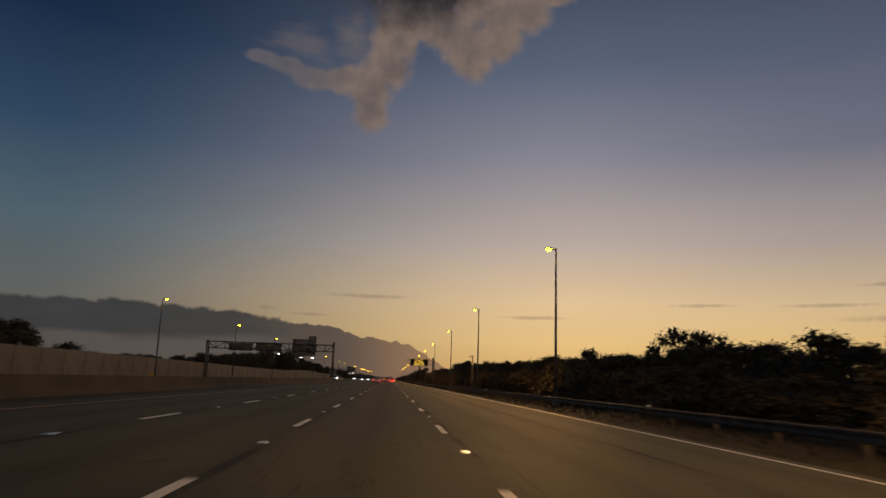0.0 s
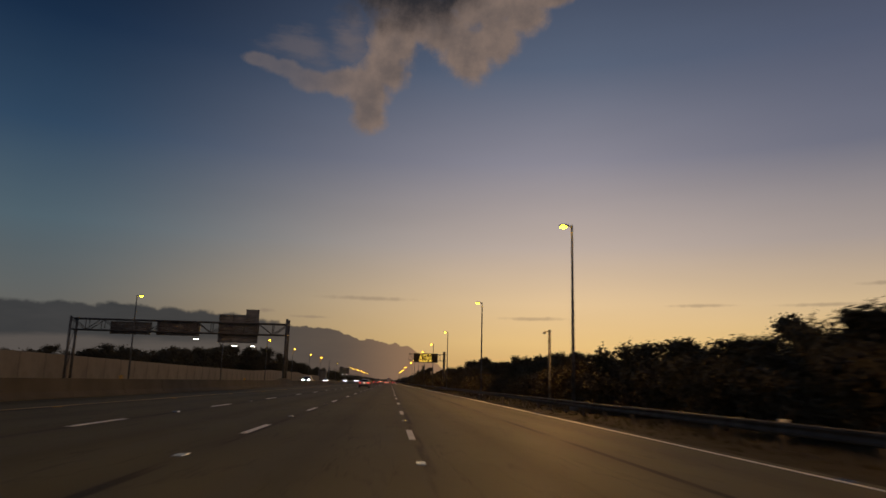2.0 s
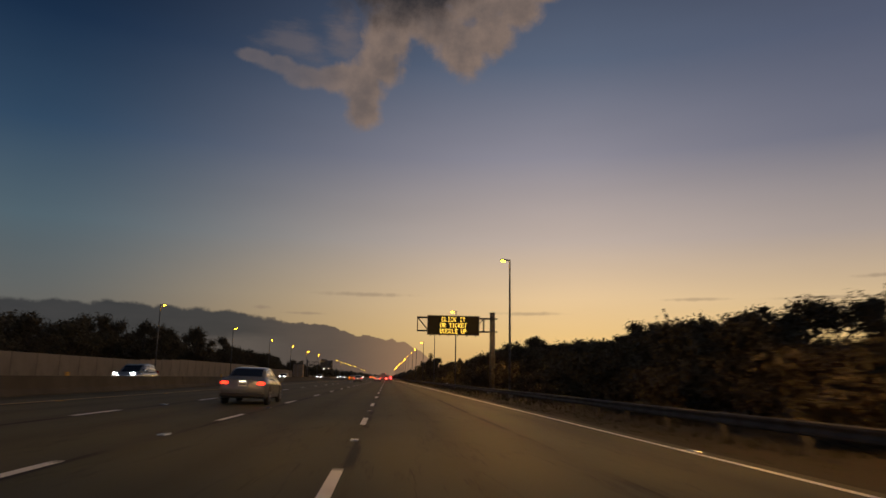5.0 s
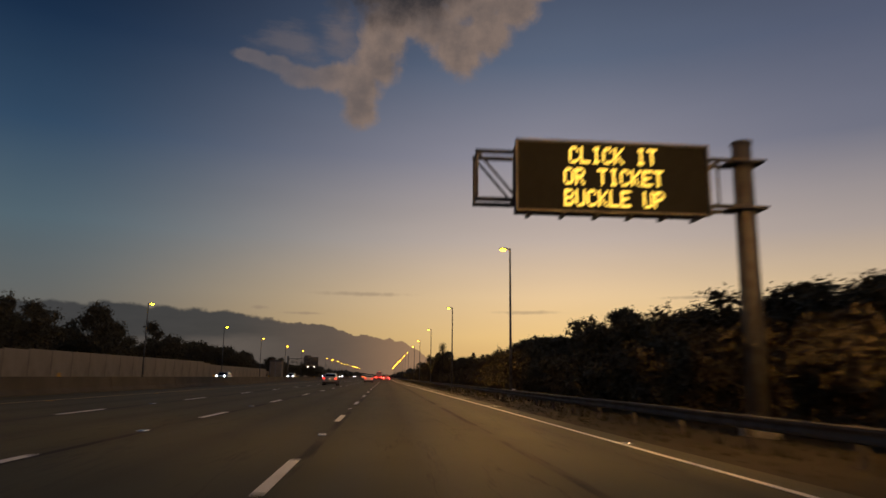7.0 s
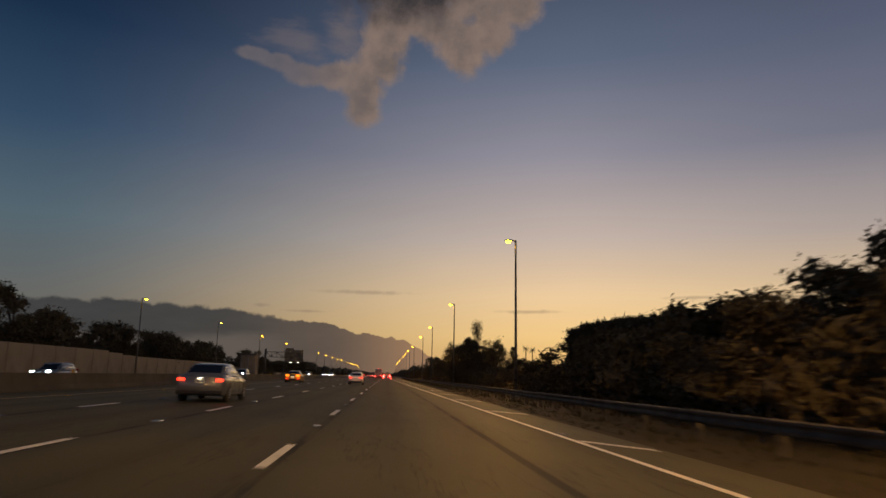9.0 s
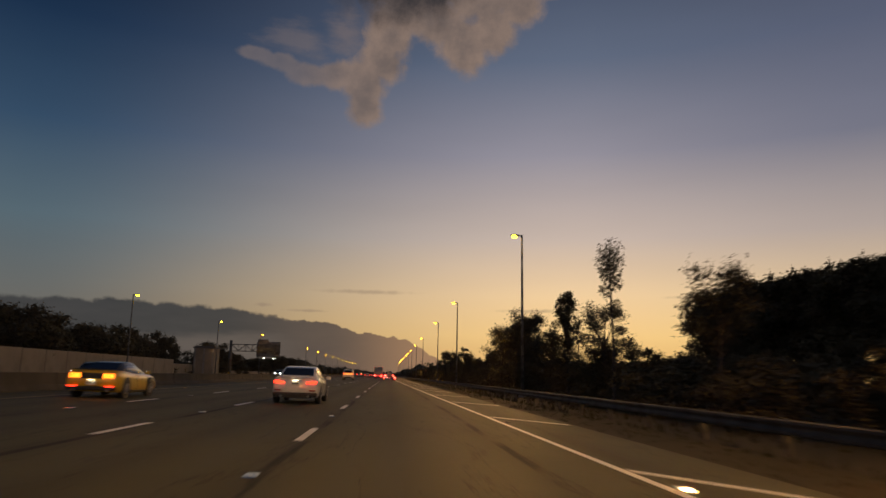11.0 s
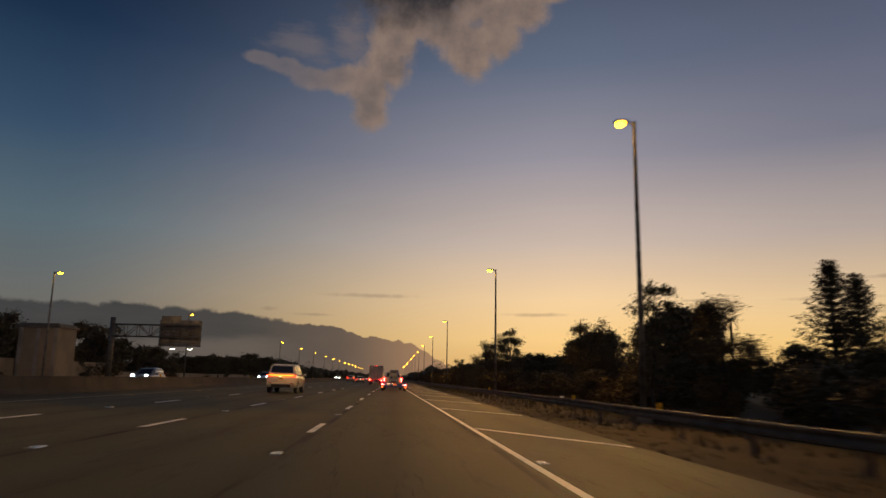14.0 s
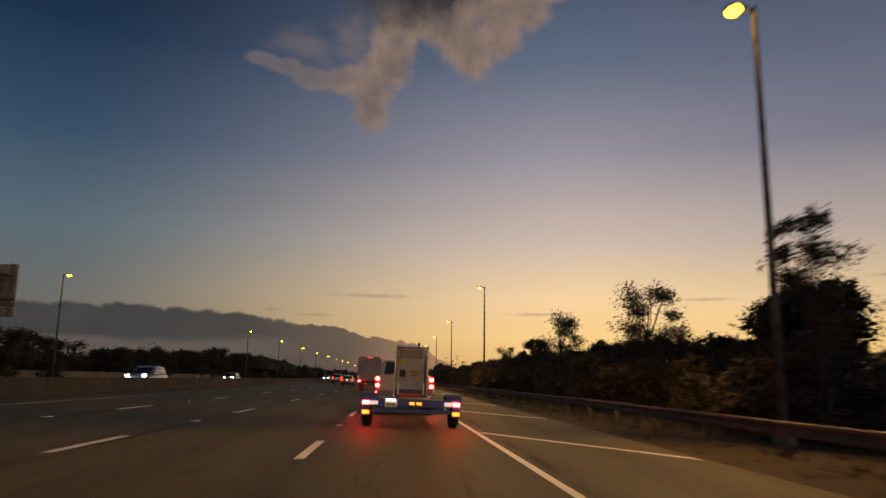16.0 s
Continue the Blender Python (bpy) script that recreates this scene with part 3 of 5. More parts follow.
# ---- sign gantries over the oncoming lanes ----
def truss(parent, x0, x1, y, z0, z1, bays):
    for z in (z0, z1):
        for dy in (-0.55, 0.55):
            quick("chord", DARK_STEEL, parent, (tube, (x0, y + dy, z), (x1, y + dy, z), 0.085, 0.085, 8))
    w = (x1 - x0) / bays
    for i in range(bays):
        a, b = (z0, z1) if i % 2 else (z1, z0)
        xa, xb = x0 + w * i, x0 + w * (i + 1)
        for dy in (-0.55, 0.55):
            quick("brace", DARK_STEEL, parent, (tube, (xa, y + dy, a), (xb, y + dy, b), 0.05, 0.05, 6))
            quick("upright", DARK_STEEL, parent, (tube, (xa, y + dy, z0), (xa, y + dy, z1), 0.05, 0.05, 6))
        for z in (z0, z1):
            quick("cross_brace", DARK_STEEL, parent, (tube, (xa, y - 0.55, z), (xb, y + 0.55, z), 0.04, 0.04, 6))


def sign_board(parent, xa, xb, za, zb, y, lamps=(), tab=None):
    """A sign that faces the oncoming lanes, seen from behind, with its stiffeners."""
    board = quick("sign_board", SIGN_BACK, parent, (box, ((xa + xb) / 2, y + 0.95, (za + zb) / 2), (xb - xa, 0.05, zb - za), 0, 0.01))
    for i in range(max(2, int((xb - xa) / 1.2))):
        x = xa + 0.4 + i * (xb - xa - 0.8) / max(1, int((xb - xa) / 1.2) - 1)
        quick("stiffener", DARK_STEEL, board, (box, (x, y + 0.83, (za + zb) / 2), (0.1, 0.18, zb - za + 0.1)))
    k = int((zb - za) / 0.45)
    for i in range(k):
        quick("batten", BRIGHT_BATTEN, board, (tube, (xa + 0.05, y + 0.9, za + 0.22 + 0.45 * i), (xb - 0.05, y + 0.9, za + 0.22 + 0.45 * i), 0.04, 0.04, 10), smooth=True)
    if tab:
        quick("exit_tab", SIGN_BACK, board, (box, ((tab[0] + tab[1]) / 2, y + 0.95, zb + tab[2] / 2), (tab[1] - tab[0], 0.05, tab[2]), 0, 0.01))
    for x in lamps:
        lamp = quick("sign_lamp", DARK_STEEL, parent, (box, (x, y + 1.9, za - 0.25), (0.7, 0.35, 0.16), 0, 0.03), (tube, (x, y + 0.9, za - 0.1), (x, y + 1.9, za - 0.2), 0.03, 0.03, 6))
        quick("lens", WHITE_LAMP, lamp, (box, (x, y + 1.85, za - 0.34), (0.6, 0.3, 0.05)), label="glowing white lens")


def build_gantries():
    g = thing("sign_gantry", "dark steel truss sign gantry over the oncoming lanes", "sign gantry")
    y = 147.6
    bm = bmesh.new()
    rings = []
    for dy, k in ((-7.0, 0.0), (-3.2, 0.8), (-1.7, 1.0), (1.7, 1.0), (3.2, 0.8), (7.0, 0.0)):
        # the barrier swells and rises round the legs' foot
        rings.append([bm.verts.new((-14.05 + px * (1.02 + k * 1.15), y + dy, 0.243 + pz * (1.02 + k * 0.3))) for px, pz in JERSEY])
    for a, b in zip(rings, rings[1:]):
        for i in range(len(a)):
            bm.faces.new((a[i], a[i - 1], b[i - 1], b[i]))
    bm.faces.new(rings[0])
    bm.faces.new(rings[-1])
    bmesh.ops.recalc_face_normals(bm, faces=bm.faces)
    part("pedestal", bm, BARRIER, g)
    for z in (6.75, 8.15):
        quick("end_beam", DARK_STEEL, g, (box, (-14.0, y, z), (0.22, 1.9, 0.24), 0, 0.01))
    for dy, tilt in ((-0.85, 0.0), (0.85, 0.12)):
        quick("leg", DARK_STEEL, g, (tube, (-14.0, y + dy, 1.3), (-14.0, y + dy + tilt, 8.8), 0.17, 0.15, 10))
        quick("leg", DARK_STEEL, g, (tube, (-40.8, y + dy, -0.3), (-40.8, y + dy + tilt, 8.4), 0.17, 0.15, 10))
    for x in (-14.0, -40.8):
        for za, zb in ((1.8, 4.4), (4.4, 6.8)):
            quick("leg_brace", DARK_STEEL, g, (tube, (x, y - 0.72, za), (x, y + 0.6, zb), 0.05, 0.05, 6))
            quick("leg_brace", DARK_STEEL, g, (tube, (x, y - 0.6, zb), (x, y + 0.6, zb), 0.05, 0.05, 6))
    truss(g, -41.0, -13.9, y, 6.75, 8.15, 14)
    sign_board(g, -23.0, -17.9, 5.67, 9.3, y, (-21.0, -18.6), (-19.6, -17.9, 0.75))
    sign_board(g, -30.8, -25.3, 6.4, 8.1, y, (-26.0,))
    sign_board(g, -36.6, -31.5, 6.4, 8.0, y)
    g = thing("sign_gantry", "steel cantilever sign gantry beside the oncoming lanes", "sign gantry")
    y = 515.8
    quick("leg", DARK_STEEL, g, (tube, (-39.9, y, -0.3), (-39.9, y, 9.45), 0.42, 0.36, 14))
    quick("footing", CONCRETE, g, (tube, (-39.9, y, -0.5), (-39.9, y, 0.25), 0.7, 0.7, 14))
    truss(g, -39.7, -27.2, y, 6.7, 8.45, 7)
    sign_board(g, -33.4, -27.2, 5.35, 9.3, y, (-31.5, -29.0), (-33.2, -30.4, 0.6))


build_gantries()


def build_camera_pole():
    p = thing("camera_pole", "slim dull steel pole with a traffic camera at its top", "pole")
    quick("pole", POLE_STEEL, p, (tube, (12.4, 112.5, -0.6), (12.4, 112.5, 5.75), 0.14, 0.105, 12))
    quick("bracket", STEEL, p, (tube, (12.4, 112.5, 5.6), (11.95, 112.2, 5.6), 0.035, 0.035, 6))
    quick("camera", SIGN_BACK, p, (box, (11.9, 112.1, 5.47), (0.2, 0.42, 0.18), 0, 0.03))


build_camera_pole()


# ---- trees ----
RNG = random.Random(7)


def leaf_quads(bm, centre, radius, count, size, flat=0.8, shell=0.45):
    """Small leaves about a centre; a low shell keeps them near the surface."""
    cx, cy, cz = centre
    for _ in range(count):
        d = Vector((RNG.gauss(0, 1), RNG.gauss(0, 1), RNG.gauss(0, 1)))
        d *= radius * RNG.random() ** shell / max(0.01, d.length)
        p = Vector((cx + d.x, cy + d.y, cz + d.z * flat))
        u = Vector((RNG.gauss(0, 1), RNG.gauss(0, 1), RNG.gauss(0, 0.7))).normalized()
        v = u.cross(Vector((RNG.gauss(0, 1), RNG.gauss(0, 1), RNG.gauss(0, 1)))).normalized()
        s = size * RNG.uniform(0.5, 1.3)
        bm.faces.new([bm.verts.new(q) for q in (p - u * s, p - v * (s * 0.7), p + u * s + v * (s * 0.3))])


def ball(n):
    bm = bmesh.new()
    bmesh.ops.create_icosphere(bm, subdivisions=n, radius=1.0)
    bm.verts.index_update()
    out = [v.co.copy() for v in bm.verts], [[v.index for v in f.verts] for f in bm.faces]
    bm.free()
    return out


SMALL_BALL = ball(1)


def lump(bm, centre, r, squash, shape):
    o = Vector((RNG.uniform(0, 50), RNG.uniform(0, 50), 0))
    made = []
    for co in shape[0]:
        k = 1 + 0.4 * noise.noise(co * 1.6 + o) + 0.22 * noise.noise(co * 4.3 + o)
        made.append(bm.verts.new((centre[0] + co.x * r * k, centre[1] + co.y * r * k, centre[2] + co.z * r * squash * k)))
    for f in shape[1]:
        bm.faces.new([made[i] for i in f])


def leaf(bm, p, size):
    u = Vector((RNG.gauss(0, 1), RNG.gauss(0, 1), RNG.gauss(0, 0.7))).normalized()
    v = u.cross(Vector((RNG.gauss(0, 1), RNG.gauss(0, 1), RNG.gauss(0, 1)))).normalized()
    s = size * RNG.uniform(0.5, 1.3)
    bm.faces.new([bm.verts.new(q) for q in (p - u * s, p - v * (s * 0.7), p + u * s + v * (s * 0.3))])


def clump(bm, centre, r, squash, leaves, size):
    """A dense knot of foliage: broad leaf masses inside, small leaves on an uneven skin, and sprigs that stand out from it."""
    c = Vector(centre)
    o = Vector((RNG.uniform(0, 50), RNG.uniform(0, 50), 0))

    def at(far):
        d = Vector((RNG.gauss(0, 1), RNG.gauss(0, 1), RNG.gauss(0.1, 1))).normalized()
        k = r * (1 + 0.42 * noise.noise(d * 1.6 + o) + 0.3 * noise.noise(d * 4.3 + o))
        return c + Vector((d.x, d.y, d.z * squash)) * (k * far)
    for _ in range(36 + leaves // 4):
        leaf(bm, at(RNG.uniform(0.2, 0.78)), r * 0.28)
    for _ in range(leaves):
        leaf(bm, at(RNG.uniform(0.7, 1.05)), size)
    for _ in range(leaves // 30):
        p, q = at(0.85), at(0.0)
        way = (p - q) * RNG.uniform(0.2, 0.5)
        for k in range(6):
            leaf(bm, p + way * (k / 5) + Vector((RNG.gauss(0, 1), RNG.gauss(0, 1), RNG.gauss(0, 1))) * (r * 0.05), size * 0.85)


def spray(bm, centre, radius, leaves, size):
    """Loose foliage, thick in the middle and thinning outwards, longer one way than the other."""
    along = Vector((RNG.gauss(0, 1), RNG.gauss(0, 1), RNG.gauss(0.3, 0.6))).normalized()
    for _ in range(leaves):
        d = Vector((RNG.gauss(0, 1), RNG.gauss(0, 1), RNG.gauss(0, 0.8))) * (radius * 0.34) + along * (RNG.gauss(0, 1) * radius * 0.42)
        leaf(bm, Vector(centre) + d, size)


def tree_parts(tree, height, spread, bottom, clumps, leaves, size, mat=None, core=True, lean=0.0, trunk=0.16, cone=False):
    """A tapered trunk with limbs; the crown is many clumps of small leaves with an uneven outline."""
    mat = mat or LEAF
    bm = bmesh.new()
    top = Vector((lean * height, 0, height * 0.86))
    last, r = Vector((0, 0, -0.8)), trunk
    for i in range(1, 5):
        p = top * (i / 4) + Vector((RNG.uniform(-1, 1) * 0.03 * height, RNG.uniform(-1, 1) * 0.03 * height, 0))
        tube(bm, last, p, r, r * 0.72, 7)
        last, r = p, r * 0.72
    centres = []
    for i in range(clumps):
        a = RNG.uniform(0, 2 * math.pi)
        u = RNG.random()
        z = bottom + (height - bottom) * u
        wide = spread * (math.sin(math.pi * (0.2 + 0.72 * u)) ** 0.6 if core else math.sin(math.pi * (0.1 + 0.76 * u)) ** 0.7)
        if cone:
            wide = spread * (1.05 - u) ** 0.8
        d = wide * RNG.random() ** 0.5
        c = Vector((lean * z + d * math.cos(a), d * math.sin(a), z))
        centres.append(c)
        start = top * max(0.15, min(0.9, (z / height) * 0.75))
        tube(bm, start, c, trunk * 0.3, trunk * 0.08, 5)
    part("trunk", bm, BARK, tree)
    bm = bmesh.new()
    for c in centres:
        rad = spread * RNG.uniform(0.26, 0.48) * ((1.25 - 0.85 * c.z / height) if cone else 1.0)
        if core:
            clump(bm, c, rad * 0.86, 0.8, leaves, size)
        else:
            spray(bm, c, rad * 1.05, leaves, size)
    part("crown", bm, mat, tree)
    return tree


def make_tree(label, *args, **kw):
    t = thing("tree", label, "tree")
    tree_parts(t, *args, **kw)
    return t


BROAD = [make_tree("dark broad-leaved tree in dense roadside woodland", h, s, b, n + 2, 105, 0.15) for h, s, b, n in
         ((7.6, 3.2, 1.0, 26), (7.2, 3.6, 0.8, 28), (8.2, 3.0, 1.4, 24), (7.8, 3.8, 1.0, 30))]
BUSH = []
for h, s in ((3.6, 2.4), (3.2, 2.9), (4.0, 2.2)):
    t = thing("bush", "dense dark bush at the edge of the woodland", "bush")
    tree_parts(t, h, s, 0.3, 19, 100, 0.135, trunk=0.08)
    BUSH.append(t)
THIN = [make_tree("slender open-crowned tree seen against the sky", 7.4, 1.5, 2.6, 18, 210, 0.095, LEAF_DRY, False, 0.02, 0.1),
        make_tree("slender open-crowned tree seen against the sky", 7.0, 1.9, 2.0, 20, 210, 0.095, LEAF_DRY, False, -0.03, 0.1)]
FULL = [make_tree("tall full-crowned tree close to the guardrail", 8.6, 2.5, 1.2, 40, 200, 0.13, LEAF, True, 0.01, 0.18),
        make_tree("loose leafy tree close to the guardrail", 7.6, 2.3, 1.0, 30, 420, 0.1, LEAF, False, -0.02, 0.15)]
FLAT = make_tree("open flat-topped tree close to the guardrail", 5.9, 1.6, 3.3, 24, 220, 0.085, LEAF, False, 0.02, 0.09)
CANOPY = [make_tree("tall tree with a dense rounded crown on a bare trunk", 11.0, s, 4.9, n + 8, 170, 0.17, LEAF, True, 0.0, 0.24) for s, n in ((3.3, 40), (3.7, 46))]
CONE = make_tree("pointed loose-crowned tree close to the guardrail", 7.4, 2.1, 1.3, 66, 130, 0.095, LEAF, False, 0.01, 0.13, True)


def tall_plume():
    t = thing("tree", "tall bare-stemmed tree with a small tufted crown", "tree")
    bm = bmesh.new()
    for i in range(5):
        tube(bm, (0.06 * math.sin(i), 0, -0.6 + 1.85 * i), (0.06 * math.sin(i + 1), 0, -0.6 + 1.85 * (i + 1)), 0.1 - 0.015 * i, 0.085 - 0.015 * i, 7)
    spots = [(0, 0, 8.3, 0.55), (0.25, 0.1, 7.9, 0.5), (-0.3, 0, 7.8, 0.5), (0.1, 0.2, 7.3, 0.5), (-0.2, -0.2, 7.0, 0.42), (0.3, 0, 6.6, 0.3), (-0.35, 0, 6.2, 0.28), (0.25, 0, 5.4, 0.25), (-0.25, 0.2, 4.8, 0.22)]
    for x, y, z, r in spots:
        tube(bm, (0, 0, z - 0.5), (x, y, z), 0.03, 0.01, 5)
    part("trunk", bm, BARK, t)
    bm = bmesh.new()
    for x, y, z, r in spots:
        leaf_quads(bm, (x, y, z), r * 1.45, int(620 * r), 0.085, 1.1)
    part("crown", bm, LEAF, t)
    return t


def conifer():
    t = thing("tree", "tall conifer with tiers of drooping boughs", "tree")
    quick("trunk", BARK, t, (tube, (0, 0, -0.6), (0, 0, 9.6), 0.2, 0.03, 8))
    bm = bmesh.new()
    for i in range(19):
        z = 1.0 + 0.46 * i
        reach = 3.0 * (1 - i / 19.6) * RNG.uniform(0.85, 1.12)
        for k in range(9):
            a = 2 * math.pi * (k + 0.4 * i) / 9 + RNG.uniform(-0.25, 0.25)
            own = reach * RNG.uniform(0.75, 1.1)
            for j in range(6):
                d = own * (0.12 + 0.17 * j)
                leaf_quads(bm, (d * math.cos(a), d * math.sin(a), z + 0.05 * j * j * 0.5), 0.27, 15, 0.085, 0.6)
    part("crown", bm, LEAF, t)
    return t


def palm(h):
    t = thing("palm_tree", "slim palm tree with a round head of fronds", "palm tree")
    bm = bmesh.new()
    for i in range(5):
        tube(bm, (0.05 * math.sin(i * 1.3), 0, -0.8 + (h + 0.8) * i / 5), (0.05 * math.sin(i * 1.3 + 1.3), 0, -0.8 + (h + 0.8) * (i + 1) / 5), 0.13, 0.12, 8)
    part("trunk", bm, BARK, t)
    for k in range(34):
        a, up = RNG.uniform(0, 6.28), RNG.uniform(-0.9, 1.6)
        bm = bmesh.new()
        d = Vector((math.cos(a), math.sin(a), 0))
        side = Vector((-d.y, d.x, 0))
        pts = [Vector((0, 0, h)) + d * (0.16 * j) + Vector((0, 0, up * 0.17 * j - 0.02 * j * j)) for j in range(6)]
        for j in range(5):
            for s in (-1, 1):
                for u in (0.25, 0.75):
                    p = pts[j].lerp(pts[j + 1], u)
                    tip = p + side * s * (0.1 + 0.07 * j) + d * 0.16 - Vector((0, 0, 0.05))
                    bm.faces.new([bm.verts.new(v) for v in (p, p + d * 0.1, tip)])
            bar(bm, pts[j], pts[j + 1], 0.025)
        part("frond", bm, PALM_LEAF, t)
    return t


def plant(first, used, x, y, scale, sx=1.0, turn=None):
    """The first call moves the pattern itself, later ones copy it."""
    turn = RNG.uniform(0, 360) if turn is None else turn
    m = pose(x, y, -0.35, 0, 0, turn) @ Matrix.Diagonal((scale * sx, scale * sx, scale, 1))
    if first not in used:
        used.add(first)
        first.matrix_basis = m
        return first
    ob = copy_thing(first, pose(x, y, -0.35, 0, 0, turn))
    ob.matrix_basis = m
    return ob


def wood_height(y):
    """Height of the wood's outline over the road, as it stands 18 m to the right."""
    return float(np.interp(y, [-60, 19, 33, 47, 67, 79, 91, 102, 115, 125, 135, 147, 153, 160, 167, 174, 190, 206, 213, 219, 223, 247, 259, 272, 290, 312, 324, 331, 345, 359, 376, 392, 402, 418, 424, 430, 441, 446, 452, 464, 474, 479, 485, 494, 505, 520, 548, 640, 700],
                           [3.2, 3.2, 3.8, 4.3, 4.7, 5.3, 4.8, 4.9, 4.9, 4.2, 3.1, 2.8, 2.8, 3.2, 3.8, 5.1, 5.2, 5.5, 5.0, 4.5, 5.6, 5.7, 5.8, 5.6, 5.9, 5.8, 4.9, 3.4, 2.9, 2.9, 2.8, 2.7, 3.6, 4.1, 3.2, 2.7, 2.9, 2.9, 3.0, 3.1, 3.0, 2.8, 2.8, 3.0, 3.5, 4.3, 5.0, 5.0, 4.8]))


def back_height(y):
    """The wood's depth is lower where single trees stand out against the sky."""
    if 336 < y < 415:
        return 5.0
    cap = float(np.interp(y, [150, 165, 210, 225, 395, 415, 525, 545], [20, 4.4, 4.4, 20, 20, 4.3, 4.3, 20]))
    return min(cap, 0.2 + (wood_height(y) - 1.22) / 17.5 * 39 * 0.86)


# heights of the trees behind the sound wall along the road
FAR_SIDE = [(-60, 6.0), (77, 6.4), (84, 7.2), (95, 7.4), (100, 4.4), (148, 4.9), (177, 5.6), (206, 6.7), (230, 8.0), (287, 11.2), (325, 11.8), (341, 12.2), (359, 11.2), (397, 9.8), (425, 9.2), (446, 10.0), (462, 9.5), (477, 8.0), (500, 9.2), (516, 11.2), (534, 7.6), (589, 5.6), (658, 8.6), (760, 9)]


def build_woods():
    used = set()
    y, count = -50.0, 0
    while y < 680:
        slope = (wood_height(y) - 1.22) / 17.5
        count += 1
        for x, kinds, low in ((RNG.uniform(14.6, 16.2), BUSH, 0.84), (RNG.uniform(19.5, 22.5), BROAD, 0.95), (RNG.uniform(27, 33), BROAD, 0.93)):
            if low == 0.93 and count % 2:
                continue
            h = 1.22 + slope * (x - 0.5) * low + 0.1
            pattern = RNG.choice(kinds)
            own = {BROAD[0]: 7.6, BROAD[1]: 7.2, BROAD[2]: 8.2, BROAD[3]: 7.8, BUSH[0]: 3.6, BUSH[1]: 3.2, BUSH[2]: 4.0}[pattern]
            k = h * RNG.uniform(0.86, 1.02) / (own * 1.03)
            plant(pattern, used, x, y + RNG.uniform(-1.5, 1.5), k, max(0.85, min(1.4, 1.05 / k)) if kinds is BUSH else min(1.45, max(1.0, 1.05 / k)))
        y += 6.0
    # trees that stand out singly
    plume = tall_plume()
    plant(plume, used, 13.7, 363.7, 1.02, 1.0, 20)
    for pattern, x, y, k in ((FLAT, 14.2, 352.0, 0.97), (FULL[1], 14.8, 368.6, 0.77), (CONE, 13.5, 372.7, 0.98), (FULL[1], 12.9, 384.2, 0.88), (THIN[1], 12.8, 387.0, 0.92), (FULL[1], 13.8, 401.5, 0.88), (THIN[1], 13.9, 397.6, 0.68), (FULL[0], 16.7, 409.3, 0.88),
                             (FULL[0], 19.3, 416.8, 1.03), (FULL[1], 16.5, 412.0, 0.92), (THIN[0], 13.7, 440.3, 0.82), (FULL[1], 16.2, 460.0, 0.76), (FULL[1], 14.0, 434.2, 0.6), (BROAD[2], 24.0, 300.0, 0.78), (BROAD[1], 28.0, 302.0, 1.2), (THIN[0], 14.15, 483.0, 0.93), (FULL[1], 17.5, 506.5, 0.98),
                             (FULL[1], 18.0, 533.0, 1.04), (THIN[1], 15.0, 548.0, 0.9), (THIN[0], 25.0, 176.0, 0.9), (THIN[1], 24.0, 168.5, 0.92), (THIN[0], 24.0, 163.0, 0.86), (FULL[0], 31.6, 298.2, 1.2), (FULL[1], 18.5, 129.6, 0.64), (FULL[1], 21.0, 134.0, 0.66), 
                             (THIN[0], 31.0, 189.0, 1.02), (THIN[1], 30.0, 183.0, 1.04), (THIN[1], 24.5, 157.0, 0.8), (FULL[0], 26.0, 587.0, 1.0), (FULL[1], 17.0, 450.5, 0.6)):
        plant(pattern, used, x, y, k)
    dome = make_tree("broad dome-shaped tree with a dense dark crown", 8.4, 4.6, 0.8, 90, 190, 0.14, LEAF, True, 0.0, 0.25)
    plant(dome, used, 31.0, 479.6, 1.04)
    plant(dome, used, 31.2, 511.5, 1.0)
    plant(FULL[1], used, 29.5, 496.0, 0.86, 1.2)
    plant(THIN[1], used, 35.6, 456.0, 1.0, 1.3)
    # a tall rounded wood further back, which ends before the next clearing
    for row, (x, far) in enumerate(((39.6, 411.5), (44.5, 409.0), (49.5, 405.0))):
        y = 338.0 + 2.0 * row
        while y < far:
            h = float(np.interp(y, [338, 361, 373, 386, 401, 412], [8.6, 9.1, 10.5, 11.1, 10.7, 9.4])) * RNG.uniform(0.95, 1.03)
            plant(CANOPY[RNG.randrange(2)], used, x + RNG.uniform(-0.8, 0.8), y, (h + 0.3) / 11.2, 1.15)
            y += 4.6 if row == 0 else 5.6
    fir = conifer()
    plant(fir, used, 31.9, 455.0, 1.02, 1.4)
    plant(fir, used, 35.5, 457.5, 0.97, 1.45)
    plant(fir, used, 33.0, 388.0, 0.72)
    p = palm(9.0)
    plant(p, used, 49.0, 508.0, 1.27)
    plant(p, used, 51.6, 510.0, 1.23)
    # the far side, behind the sound wall
    for k, y in enumerate((84.0, 88.0, 91.5)):
        plant(BROAD[k % 4], used, -51.5 + RNG.uniform(-1, 1), y, RNG.uniform(0.92, 1.0), 1.1)
    prof = FAR_SIDE
    y = -50.0
